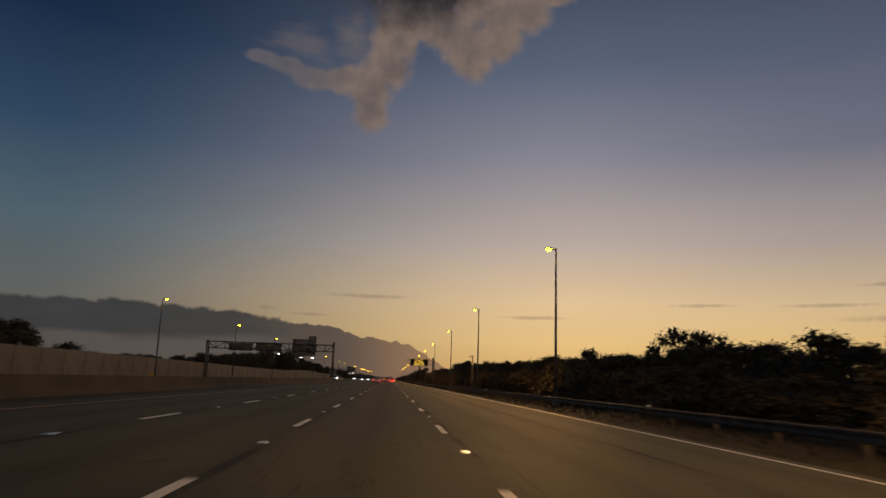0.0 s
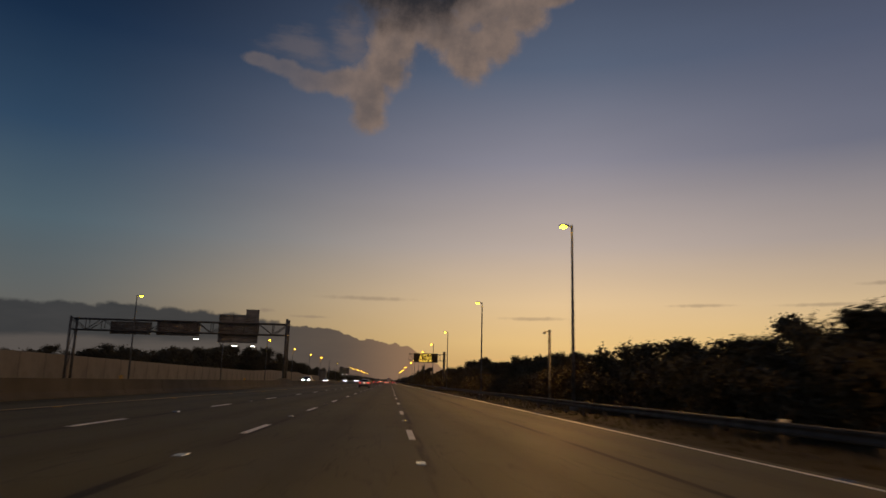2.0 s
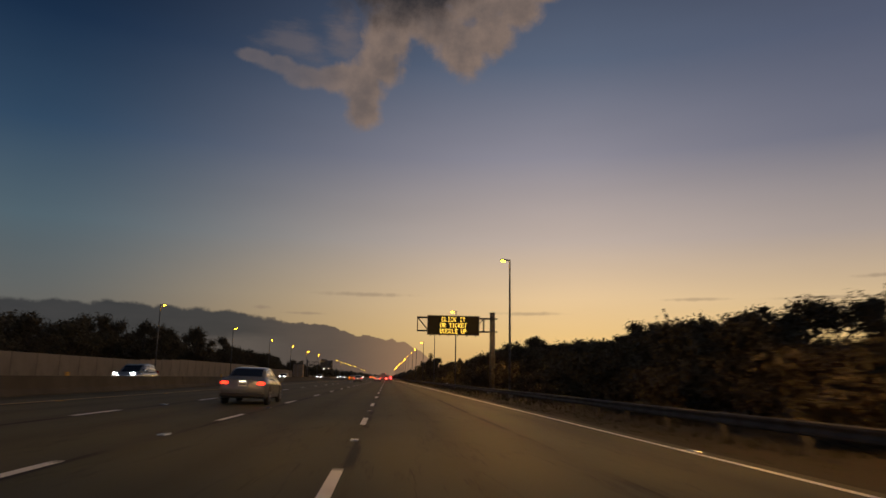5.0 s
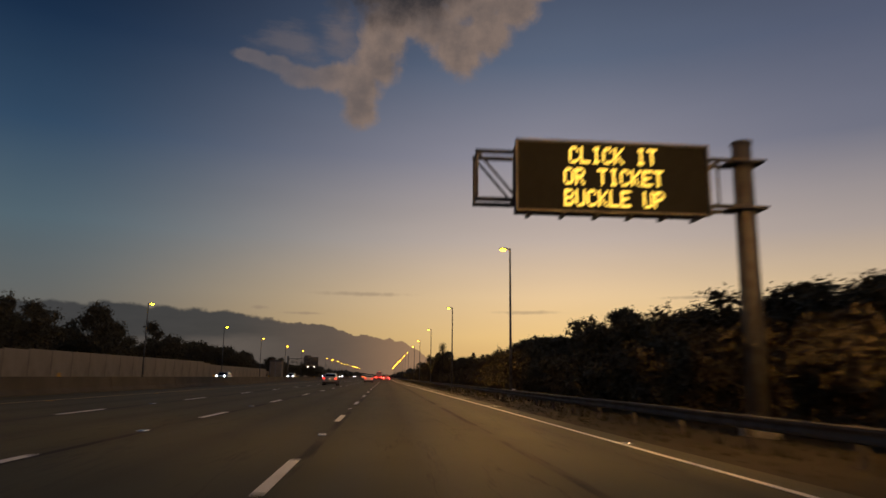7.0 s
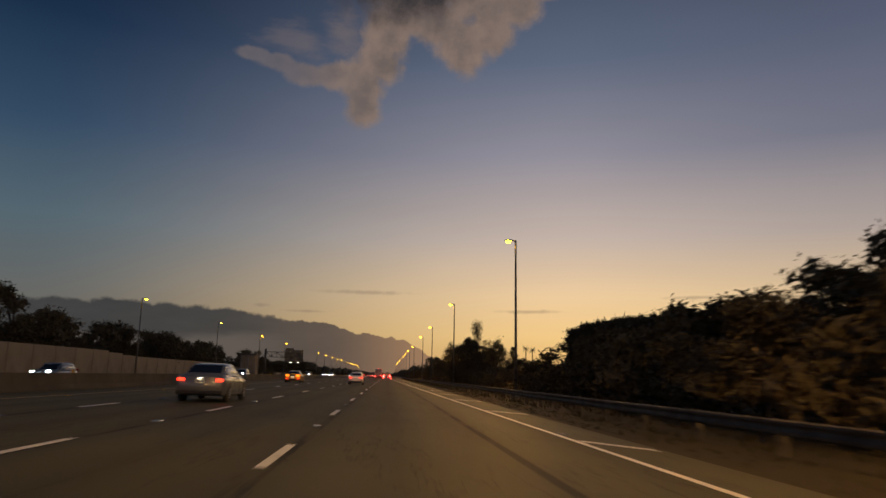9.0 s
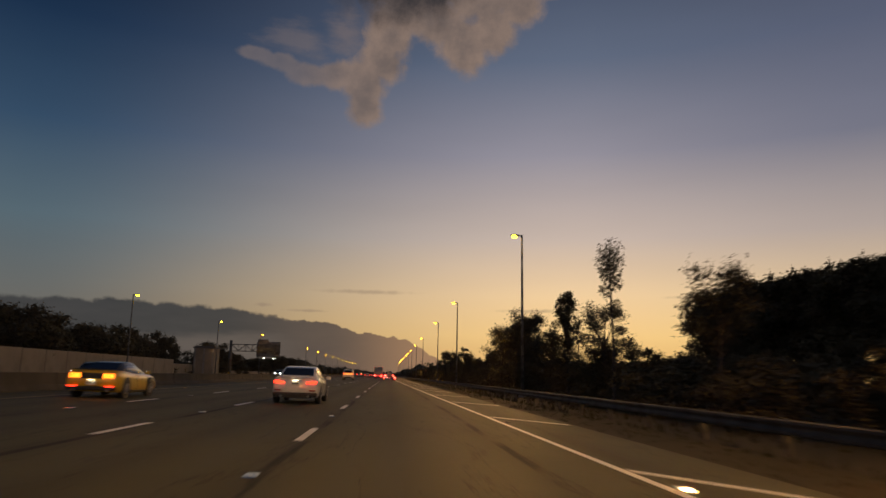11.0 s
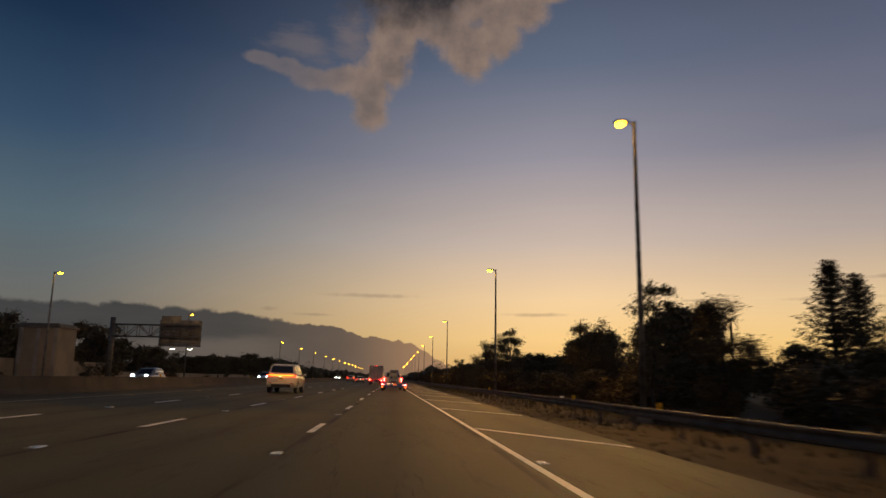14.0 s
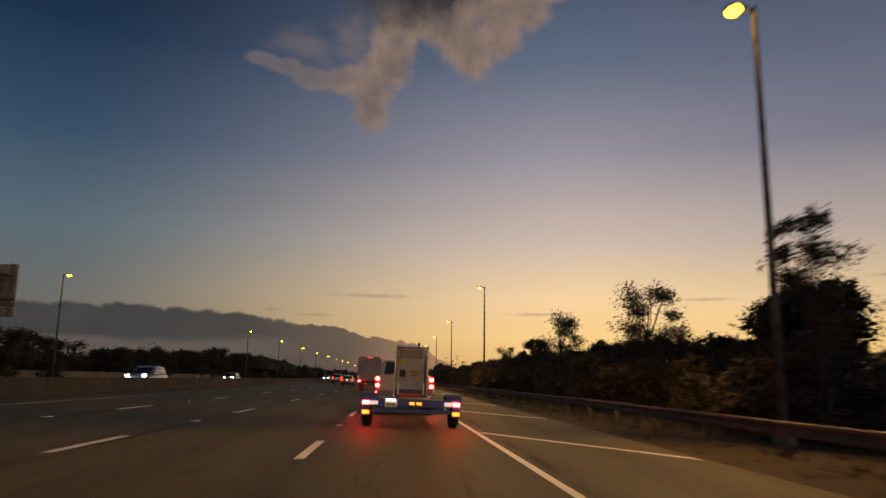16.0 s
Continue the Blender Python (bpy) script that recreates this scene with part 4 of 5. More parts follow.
    while y < 780:
        h = float(np.interp(y, [a for a, _ in prof], [b for _, b in prof])) * RNG.uniform(0.86, 1.04)
        if h < 5.0 and RNG.random() < 0.3:
            y += 6
            continue
        x = -50 + RNG.uniform(-3, 3)
        if 486 < y < 522:
            x -= 10
        pattern = RNG.choice(BROAD)
        plant(pattern, used, x, y + RNG.uniform(-2, 2), h / 7.5, min(1.6, 9.6 / h))
        if RNG.random() < 0.6:
            plant(RNG.choice(BUSH), used, -46.5 + RNG.uniform(-1, 1), y + RNG.uniform(-3, 3), 0.9)
        y += 8.2


build_woods()


def back_woods():
    """The depth of the woods behind the first rows."""
    bm = bmesh.new()
    y = -60.0
    while y < 700:
        h = back_height(y)
        for j in range(2):
            c, r = (RNG.uniform(36, 44), y + RNG.uniform(-3, 3), h * RNG.uniform(0.36, 0.5)), h * 0.42
            clump(bm, c, r * 1.0, 0.95, 300, 0.2)
        for j in range(5):
            clump(bm, (RNG.uniform(35, 40), y + RNG.uniform(-4, 4), h * RNG.uniform(0.66, 0.84)), h * 0.15, 0.8, 80, 0.16)
        c = (RNG.uniform(18, 26), y + RNG.uniform(-3, 3), 1.0)
        clump(bm, c, 2.0, 0.75, 160, 0.18)
        y += 5.0
    tagged(part("woodland", bm, LEAF), "dense dark woodland behind the guardrail", "trees", kind="stuff")
    bm = bmesh.new()
    y = -60.0
    while y < 780:
        h = float(np.interp(y, [a for a, _ in FAR_SIDE], [b for _, b in FAR_SIDE])) * 0.93
        for j in range(3):
            c, r = (RNG.uniform(-66, -57), y + RNG.uniform(-4, 4), h * RNG.uniform(0.34, 0.5)), h * 0.44
            clump(bm, c, r * 0.95, 1.0, 130, 0.3)
        for j in range(4):
            clump(bm, (RNG.uniform(-62, -55), y + RNG.uniform(-4, 4), h * RNG.uniform(0.68, 0.9)), h * 0.14, 0.85, 50, 0.24)
        y += 6.0
    tagged(part("woodland", bm, LEAF), "dense dark woodland behind the sound wall", "trees", kind="stuff")


back_woods()


def far_woods():
    """The distant belt of trees on both sides and ahead."""
    bm = bmesh.new()
    for k in range(420):
        side = RNG.choice((-1, 1))
        y = RNG.uniform(700, 2600)
        x = RNG.uniform(22, 70) if side > 0 else RNG.uniform(-90, -48)
        if k > 330:
            x, y = RNG.uniform(-500, 500), RNG.uniform(2500, 2800)
        h = RNG.uniform(7, 11.5) * (0.85 if side > 0 else 1.0)
        w = RNG.uniform(4.5, 8.0) * (1.0 if y < 2400 else 2.2)
        for j in range(3):
            lump(bm, (x + RNG.uniform(-1, 1) * w * 0.6, y + RNG.uniform(-1, 1) * w, h * RNG.uniform(0.3, 0.62)), w * 0.62, h / w * 0.62, SMALL_BALL)
        leaf_quads(bm, (x, y, h * 0.7), w * 0.85, 90, 0.5)
    ob = part("far_trees", bm, LEAF)
    tagged(ob, "distant dark belt of trees along the motorway", "trees", kind="stuff")


far_woods()


def build_grass():
    """Tufts on the verge between the shoulder and the guardrail."""
    bm = bmesh.new()
    for _ in range(9000):
        y = RNG.uniform(-10, 560)
        x = RNG.choice((RNG.uniform(7.1, 9.4), RNG.uniform(7.6, 9.4), RNG.uniform(9.7, 13.5)))
        z = float(np.interp(x, [6.8, 7.3, 8.4, 9.6, 11, 14], [-0.18, -0.2, -0.23, -0.26, -0.35, -0.55])) - 0.03
        h = RNG.uniform(0.04, 0.12) * (1.0 if x < 9 else 2.6)
        for _ in range(4):
            a, w = RNG.uniform(0, 6.28), RNG.uniform(0.015, 0.03)
            px, py = x + RNG.uniform(-0.12, 0.12), y + RNG.uniform(-0.12, 0.12)
            vs = [bm.verts.new(v) for v in ((px - w * math.cos(a), py - w * math.sin(a), z), (px + w * math.cos(a), py + w * math.sin(a), z), (px + RNG.uniform(-0.08, 0.08), py + RNG.uniform(-0.08, 0.08), z + h))]
            bm.faces.new(vs)
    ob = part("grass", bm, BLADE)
    tagged(ob, "dry tufted grass on the motorway verge", "grass", kind="stuff")


build_grass()


# ---- vehicles ----
def paint(name, color, rough=0.28, metal=0.0):
    m = bpy.data.materials.new(name)
    m.use_nodes = True
    n = Nodes(m.node_tree)
    p = n.add("ShaderNodeTexCoord").outputs["Object"]
    dust = n.noise(p, 2.2, 5.0)
    col = n.mix(n.math("MULTIPLY", n.smooth(dust, 0.45, 0.8), 0.35), (*color, 1), (0.16, 0.14, 0.11, 1))
    b = n.add("ShaderNodeBsdfPrincipled", {"Base Color": col, "Metallic": metal, "Roughness": n.math("ADD", rough, n.math("MULTIPLY", dust, 0.15)), "Coat Weight": 1.0, "Coat Roughness": 0.05})
    n.add("ShaderNodeOutputMaterial", {"Surface": b.outputs[0]})
    return m


WHITE_CAR = paint("white car paint", (0.8, 0.8, 0.79))
CREAM_CAR = paint("cream car paint", (0.66, 0.60, 0.48))
YELLOW_CAR = paint("yellow car paint", (0.62, 0.39, 0.015))
SILVER_CAR = paint("silver car paint", (0.44, 0.43, 0.41), 0.3, 0.6)
DARK_CAR = paint("black car paint", (0.03, 0.03, 0.034))
GREY_CAR = paint("grey car paint", (0.17, 0.19, 0.21), 0.3, 0.4)
BLUE_STEEL = paint("blue trailer paint", (0.05, 0.11, 0.36), 0.4)
NAVY = paint("navy cabinet paint", (0.035, 0.055, 0.13), 0.35)
TRUCK_BOX = material("dusty white truck box", (0.46, 0.43, 0.38), 0.6, vary=0.1, scale=0.8, fine=10, other=(0.36, 0.33, 0.28))
CHROME = material("bright metal", (0.7, 0.7, 0.7), 0.2, metal=1.0, vary=0.1)
GLASS = material("tinted car glass", (0.012, 0.013, 0.015), 0.06, vary=0.05, gloss=0.8)
TYRE = material("tyre rubber", (0.022, 0.021, 0.02), 0.85, vary=0.2, fine=60, bump=0.2)
RIM = material("alloy rim", (0.3, 0.3, 0.3), 0.35, metal=0.8, vary=0.15)
TRIM = material("black plastic trim", (0.025, 0.025, 0.026), 0.6, vary=0.2)
TAIL_DIM = material("dark red lens", (0.35, 0.02, 0.015), 0.2, vary=0.1)
TAIL = material("lit red lamp", (0.5, 0.02, 0.01), 0.25, emit=(1.0, 0.035, 0.015), power=4.5)
BRAKE = material("bright brake lamp", (0.5, 0.02, 0.01), 0.25, emit=(1.0, 0.012, 0.01), power=300.0)
ORANGE = material("lit orange lamp", (0.5, 0.15, 0.02), 0.25, emit=(1.0, 0.22, 0.02), power=3.6)
AMBER_RED = material("lit orange-red lamp", (0.5, 0.08, 0.02), 0.25, emit=(1.0, 0.2, 0.015), power=5.0)
WHITE_LIGHT = material("white marker", (0.85, 0.85, 0.82), 0.3, emit=(1.0, 0.93, 0.85), power=0.6)
HEADLIGHT = material("lit headlamp", (0.9, 0.9, 0.9), 0.2, emit=(0.8, 0.92, 1.0), power=40.0)
PLATE = material("pale number plate", (0.78, 0.76, 0.68), 0.45, vary=0.05)
# added glow that brightens the plates in place of following headlights
PLATE_FILL = material("added plate fill lamp", (0.9, 0.9, 0.85), 0.3, emit=(1.0, 0.92, 0.75), power=9.0)
YELLOW_PLATE = material("amber number plate", (0.75, 0.5, 0.06), 0.45, vary=0.05)
BAR_INK = material("plate bars", (0.2, 0.2, 0.18), 0.6)
STICKER = material("tan warning sticker", (0.5, 0.38, 0.14), 0.5, vary=0.15)
YELLOW_STICKER = material("yellow warning sticker", (0.7, 0.55, 0.05), 0.5, vary=0.15)
PALE_PANEL = material("pale scuffed panel", (0.46, 0.46, 0.43), 0.5, vary=0.2, scale=1.5, fine=20, other=(0.3, 0.29, 0.27))
TAPE_RED = material("red reflective tape", (0.7, 0.05, 0.03), 0.35, vary=0.1)


def loft(bm, rings):
    """Skin between rings of equal length; the two end rings are closed."""
    rows = [[bm.verts.new(p) for p in r] for r in rings]
    n = len(rows[0])
    for a, b in zip(rows, rows[1:]):
        for i in range(n):
            bm.faces.new((a[i], a[(i + 1) % n], b[(i + 1) % n], b[i]))
    bm.faces.new(rows[0][::-1]), bm.faces.new(rows[-1])


def body_ring(y, hw, z0, z1):
    d = z1 - z0
    half = [(hw * 0.9, z0), (hw * 0.985, z0 + 0.12 * d), (hw, z0 + 0.42 * d), (hw * 0.985, z0 + 0.72 * d), (hw * 0.95, z0 + 0.92 * d), (hw * 0.86, z1)]
    return [(x, y, z) for x, z in half] + [(-x, y, z) for x, z in half[::-1]]


def roof_ring(y, hb, ht, zb, zt):
    half = [(hb, zb), (hb + (ht - hb) * 0.5, zb + (zt - zb) * 0.5), (ht, zt - 0.07), (ht * 0.93, zt - 0.02), (ht * 0.75, zt)]
    return [(x, y, z) for x, z in half] + [(-x, y, z) for x, z in half[::-1]]


def pane(bm, a, b, c, d, lift):
    """A thin sheet over the corners a b c d, raised along their normal."""
    a, b, c, d = map(Vector, (a, b, c, d))
    n = (b - a).cross(d - a).normalized()
    hi = [bm.verts.new(p + n * lift) for p in (a, b, c, d)]
    lo = [bm.verts.new(p - n * 0.03) for p in (a, b, c, d)]
    bm.faces.new(hi), bm.faces.new(lo[::-1])
    for i in range(4):
        bm.faces.new((lo[i], lo[(i + 1) % 4], hi[(i + 1) % 4], hi[i]))


def wheel_at(car, x, y, r, w):
    bm = bmesh.new()
    s = 1 if x > 0 else -1
    prof = [(0.0, r * 0.66), (0.02, r * 0.9), (0.05, r), (w - 0.05, r), (w - 0.02, r * 0.9), (w, r * 0.66)]
    seg, rings = 22, []
    for dx, rr in prof:
        rings.append([(x - s * w + s * dx, y + rr * math.cos(2 * math.pi * k / seg), r + rr * math.sin(2 * math.pi * k / seg)) for k in range(seg)])
    loft(bm, rings)
    wheel = part("wheel", bm, TYRE, car, smooth=False)
    bm = bmesh.new()
    tube(bm, (x - s * 0.04, y, r), (x + s * 0.005, y, r), r * 0.62, r * 0.6, 18)
    for k in range(5):
        a = 2 * math.pi * k / 5
        bar(bm, (x + s * 0.008, y, r), (x + s * 0.008, y + r * 0.56 * math.cos(a), r + r * 0.56 * math.sin(a)), 0.035)
    part("rim", bm, RIM, wheel)


def make_car(name, label, spec, mat, tail=None, group=""):
    """A road car, rear at y = 0, nose towards +y. spec gives the stations of body and cabin."""
    car = thing(name, label, spec["category"], group)
    W, L = spec["hw"], spec["length"]
    bm = bmesh.new()
    loft(bm, [body_ring(y, W * k, z0, z1) for y, k, z0, z1 in spec["body"]])
    body = part("body", bm, mat, car, smooth=True)
    if spec.get("cabin"):
        bm = bmesh.new()
        rings = [roof_ring(y, W * kb, W * kt, zb, zt) for y, kb, kt, zb, zt in spec["cabin"]]
        loft(bm, rings)
        roof = part("cabin", bm, spec.get("roof", mat), car, smooth=True)
        c = spec["cabin"]

        def side(s, i, u0, u1):
            (ya, kba, kta, zba, zta), (yb, kbb, ktb, zbb, ztb) = c[i], c[i + 1]

            def at(u, v):
                y = ya + (yb - ya) * u
                kb, kt = kba + (kbb - kba) * u, kta + (ktb - kta) * u
                zb, zt = zba + (zbb - zba) * u, zta + (ztb - zta) * u - 0.07
                return (s * W * (kb + (kt - kb) * v), y, zb + (zt - zb) * v)
            pts = [at(u0, 0.1), at(u1, 0.1), at(u1, 0.92), at(u0, 0.92)]
            bm = bmesh.new()
            pane(bm, *(pts if s > 0 else pts[::-1]), 0.008)
            part("side_window", bm, GLASS, roof)
        for i, u0, u1 in spec["windows"]:
            side(1, i, u0, u1), side(-1, i, u0, u1)
        for name2, i in (("rear_window", 0), ("windscreen", len(c) - 2)):
            (ya, kba, kta, zba, zta), (yb, kbb, ktb, zbb, ztb) = c[i], c[i + 1]
            lo, hi = (c[i], c[i + 1]) if i == 0 else (c[i + 1], c[i])
            k0, k1 = lo[2] * 0.86, hi[2] * 0.86
            y0, z0, y1, z1 = lo[0], lo[4], hi[0], hi[4]
            def on(u, k):
                return (k, y0 + (y1 - y0) * u, z0 + (z1 - z0) * u)
            bm = bmesh.new()
            pts = [on(0.08, -W * k0), on(0.08, W * k0), on(0.9, W * k1), on(0.9, -W * k1)]
            pane(bm, *(pts if i == 0 else pts[::-1]), 0.012)
            part(name2, bm, GLASS, roof)
    r, ww = spec["wheel"]
    for y in spec["axles"]:
        for s in (1, -1):
            quick("wheel_arch", TRIM, body, (tube, (s * (W - 0.16), y, r + 0.03), (s * (W + 0.004), y, r + 0.03), r * 1.17, r * 1.17, 20))
            wheel_at(car, s * (W + 0.012), y, r, ww)
    def skin(s, y, v):
        """A point on the body's side at y, v of the way up."""
        rows = spec["body"]
        k, z0, z1 = (float(np.interp(y, [q[0] for q in rows], [q[i] for q in rows])) for i in (1, 2, 3))
        return (s * (W * k * float(np.interp(v, [0.0, 0.12, 0.42, 0.72, 0.92, 1.0], [0.9, 0.985, 1.0, 0.985, 0.95, 0.86])) + 0.001), y, z0 + v * (z1 - z0))
    for s in (1, -1):
        for y in spec.get("seams", ()):
            quick("door_seam", TRIM, body, *((tube, skin(s, y, a), skin(s, y, b), 0.008, 0.008, 5) for a, b in ((0.1, 0.28), (0.28, 0.42), (0.42, 0.72), (0.72, 0.92))))
        ys = list(np.linspace(spec["axles"][0] + spec["wheel"][0] * 1.25, spec["axles"][1] - spec["wheel"][0] * 1.25, 5))
        quick("sill_trim", CHROME if spec.get("bright") else TRIM, body, *((tube, skin(s, a, 0.1), skin(s, b, 0.1), 0.022, 0.022, 6) for a, b in zip(ys, ys[1:])))
        quick("crease", mat, body, *((tube, skin(s, a, 0.74), skin(s, b, 0.74), 0.012, 0.012, 6) for a, b in zip(ys, ys[1:])))
    quick("rear_bumper", spec.get("bumper", TRIM), car, (box, (0, 0.02, spec["bump"]), (W * 1.86, 0.16, 0.16), 0, 0.05))
    quick("front_bumper", TRIM, car, (box, (0, L - 0.02, spec["bump"]), (W * 1.8, 0.14, 0.14), 0, 0.05))
    for s in (1, -1):
        x, z, w, h = spec["tail"]
        quick("tail_light", TAIL if tail is None else tail, car, (box, (s * x, spec.get("taily", 0.0), z), (w, 0.07, h), 0, 0.012), label="glowing red tail light")
        quick("headlight", WHITE_LIGHT, car, (box, (s * W * 0.64, L - 0.02, spec["head"] - 0.04), (0.3, 0.1, 0.12), 0, 0.02))
        m = quick("mirror", mat, car, (box, (s * (W + 0.1), spec["mirror"][0], spec["mirror"][1]), (0.2, 0.11, 0.15), 0, 0.03))
    px, pz = spec.get("plate", (0, 0.85))
    pl = quick("number_plate", spec.get("platemat", PLATE), car, (box, (px, spec.get("platey", -0.035), pz), (0.32, 0.02, 0.16), 0, 0.005))
    quick("plate_bars", BAR_INK, pl, (box, (px, spec.get("platey", -0.035) - 0.012, pz), (0.24, 0.004, 0.06)))
    # fill lamp added over the plate to brighten it
    quick("plate_lamp", PLATE_FILL, car, (box, (px, spec.get("platey", -0.035) - 0.04, pz + 0.11), (0.2, 0.025, 0.012)), label="small lamp added over the plate to brighten it")
    return car


def place(car, x, y, turn=0.0):
    z = -CROSSFALL * x if x > -14.2 else 0.547 + CROSSFALL * x
    car.matrix_basis = pose(x, y, z, 0, math.degrees(CROSSFALL if x > -14.2 else -CROSSFALL) * (1 if turn == 0 else -1), turn)
    return car


SEDAN = dict(category="car", hw=0.91, length=4.75, wheel=(0.33, 0.22), axles=(0.95, 3.75), bump=0.36, tail=(0.7, 0.83, 0.26, 0.11), head=0.68, mirror=(3.1, 1.0), plate=(0, 0.78), seams=(1.75, 2.7, 3.45),
             body=[(0.0, 0.86, 0.32, 0.95), (0.12, 0.95, 0.26, 1.02), (0.7, 1.0, 0.22, 1.03), (2.0, 1.0, 0.2, 0.98), (3.2, 1.0, 0.2, 0.97), (4.2, 0.97, 0.22, 0.86), (4.6, 0.88, 0.26, 0.76), (4.75, 0.72, 0.34, 0.66)],
             cabin=[(0.5, 0.84, 0.78, 0.95, 1.06), (1.25, 0.9, 0.7, 0.96, 1.4), (1.9, 0.92, 0.7, 0.95, 1.46), (2.6, 0.92, 0.69, 0.93, 1.44), (3.7, 0.88, 0.8, 0.9, 0.98)],
             windows=((1, -0.3, 0.95), (2, 0.06, 0.95), (3, 0.02, 0.5)))
COUPE = dict(category="car", hw=0.95, length=4.78, wheel=(0.35, 0.26), axles=(0.95, 3.67), bump=0.36, tail=(0.6, 0.82, 0.38, 0.17), head=0.66, mirror=(2.85, 0.98), plate=(0, 0.56), seams=(2.15, 3.3),
             body=[(0.0, 0.9, 0.3, 0.96), (0.1, 0.97, 0.24, 1.03), (0.9, 1.0, 0.2, 1.02), (1.9, 0.97, 0.18, 0.95), (3.0, 0.97, 0.18, 0.93), (4.0, 0.98, 0.2, 0.86), (4.6, 0.9, 0.24, 0.74), (4.78, 0.76, 0.3, 0.64)],
             cabin=[(0.62, 0.8, 0.74, 0.95, 1.04), (1.5, 0.88, 0.64, 0.95, 1.33), (2.1, 0.88, 0.64, 0.93, 1.37), (2.5, 0.87, 0.64, 0.92, 1.34), (3.4, 0.84, 0.76, 0.88, 0.95)],
             windows=((1, -0.2, 0.9), (2, 0.1, 0.95), (3, 0.02, 0.5)))
BIG_SUV = dict(category="car", hw=1.0, length=5.35, wheel=(0.41, 0.27), axles=(1.05, 4.15), bump=0.62, tail=(0.82, 1.17, 0.3, 0.12), head=0.95, mirror=(3.7, 1.25), plate=(0, 0.98), bumper=CREAM_CAR, seams=(1.7, 2.75, 3.75), bright=True,
               body=[(0.0, 0.93, 0.45, 1.2), (0.1, 0.98, 0.4, 1.28), (0.6, 1.0, 0.36, 1.28), (2.5, 1.0, 0.34, 1.24), (3.9, 1.0, 0.34, 1.22), (4.9, 0.98, 0.36, 1.14), (5.25, 0.92, 0.4, 1.05), (5.35, 0.84, 0.46, 0.98)],
               cabin=[(0.08, 0.93, 0.86, 1.22, 1.3), (0.42, 0.95, 0.8, 1.22, 1.86), (1.6, 0.97, 0.8, 1.2, 1.94), (2.8, 0.97, 0.79, 1.2, 1.92), (3.2, 0.96, 0.78, 1.2, 1.86), (4.1, 0.92, 0.84, 1.16, 1.24)],
               windows=((1, 0.1, 0.95), (2, 0.05, 0.95), (3, 0.0, 0.9), (4, 0.03, 0.55)))
SMALL_SUV = dict(BIG_SUV, hw=0.93, length=4.6, wheel=(0.36, 0.24), axles=(0.85, 3.55), bump=0.5, tail=(0.76, 1.05, 0.26, 0.3), head=0.85, mirror=(3.0, 1.1), plate=(0, 0.85), bumper=TRIM,
                 body=[(0.0, 0.92, 0.4, 1.05), (0.1, 0.98, 0.34, 1.1), (0.6, 1.0, 0.3, 1.1), (2.2, 1.0, 0.28, 1.06), (3.3, 1.0, 0.28, 1.04), (4.2, 0.97, 0.3, 0.96), (4.5, 0.9, 0.34, 0.88), (4.6, 0.8, 0.4, 0.8)],
                 cabin=[(0.1, 0.9, 0.84, 1.04, 1.12), (0.55, 0.93, 0.76, 1.04, 1.6), (1.5, 0.95, 0.76, 1.03, 1.68), (2.3, 0.95, 0.75, 1.02, 1.65), (2.6, 0.94, 0.75, 1.02, 1.6), (3.5, 0.9, 0.82, 1.0, 1.06)],
                 windows=((1, 0.1, 0.95), (2, 0.05, 0.95), (3, 0.0, 0.9), (4, 0.03, 0.55)))
PICKUP = dict(category="pickup truck", hw=1.01, length=5.9, wheel=(0.42, 0.27), axles=(1.2, 4.85), bump=0.6, tail=(0.93, 1.12, 0.15, 0.42), head=1.0, mirror=(4.1, 1.3), plate=(0, 0.62), bumper=CHROME,
              body=[(0.0, 0.97, 0.5, 1.36), (0.08, 1.0, 0.46, 1.38), (1.8, 1.0, 0.42, 1.38), (1.95, 1.0, 0.42, 1.26), (4.2, 1.0, 0.42, 1.22), (5.3, 0.98, 0.42, 1.2), (5.8, 0.93, 0.45, 1.12), (5.9, 0.86, 0.5, 1.02)],
              cabin=[(1.95, 0.93, 0.86, 1.24, 1.34), (2.12, 0.94, 0.79, 1.24, 1.9), (3.0, 0.95, 0.79, 1.22, 1.95), (3.8, 0.95, 0.78, 1.22, 1.92), (4.7, 0.9, 0.84, 1.18, 1.24)],
              windows=((1, 0.1, 0.95), (2, 0.05, 0.95), (3, 0.03, 0.55)))


def build_pickup():
    c = make_car("pickup_truck", "silver crew-cab pickup truck with lit brake lights towing a trailer", PICKUP, SILVER_CAR, TAIL_DIM)
    for s in (1, -1):
        for z in (1.0, 1.22):
            quick("brake_light", BRAKE, c, (box, (s * 0.93, -0.05, z), (0.12, 0.03, 0.12), 0, 0.03), label="bright brake lamp")
    quick("tailgate", SILVER_CAR, c, (box, (0, -0.03, 1.08), (1.66, 0.06, 0.5), 0, 0.02), label="silver tailgate with a pressed recess")
    quick("tailgate_handle", TRIM, c, (box, (0, -0.065, 1.2), (0.26, 0.03, 0.08), 0, 0.01))
    quick("high_brake_light", TAIL, c, (box, (0, 1.98, 1.88), (0.4, 0.05, 0.05)))
    quick("hitch", TRIM, c, (tube, (0, -0.35, 0.48), (0, 0.1, 0.48), 0.05, 0.05, 8))
    place(c, 1.7, 487.1)


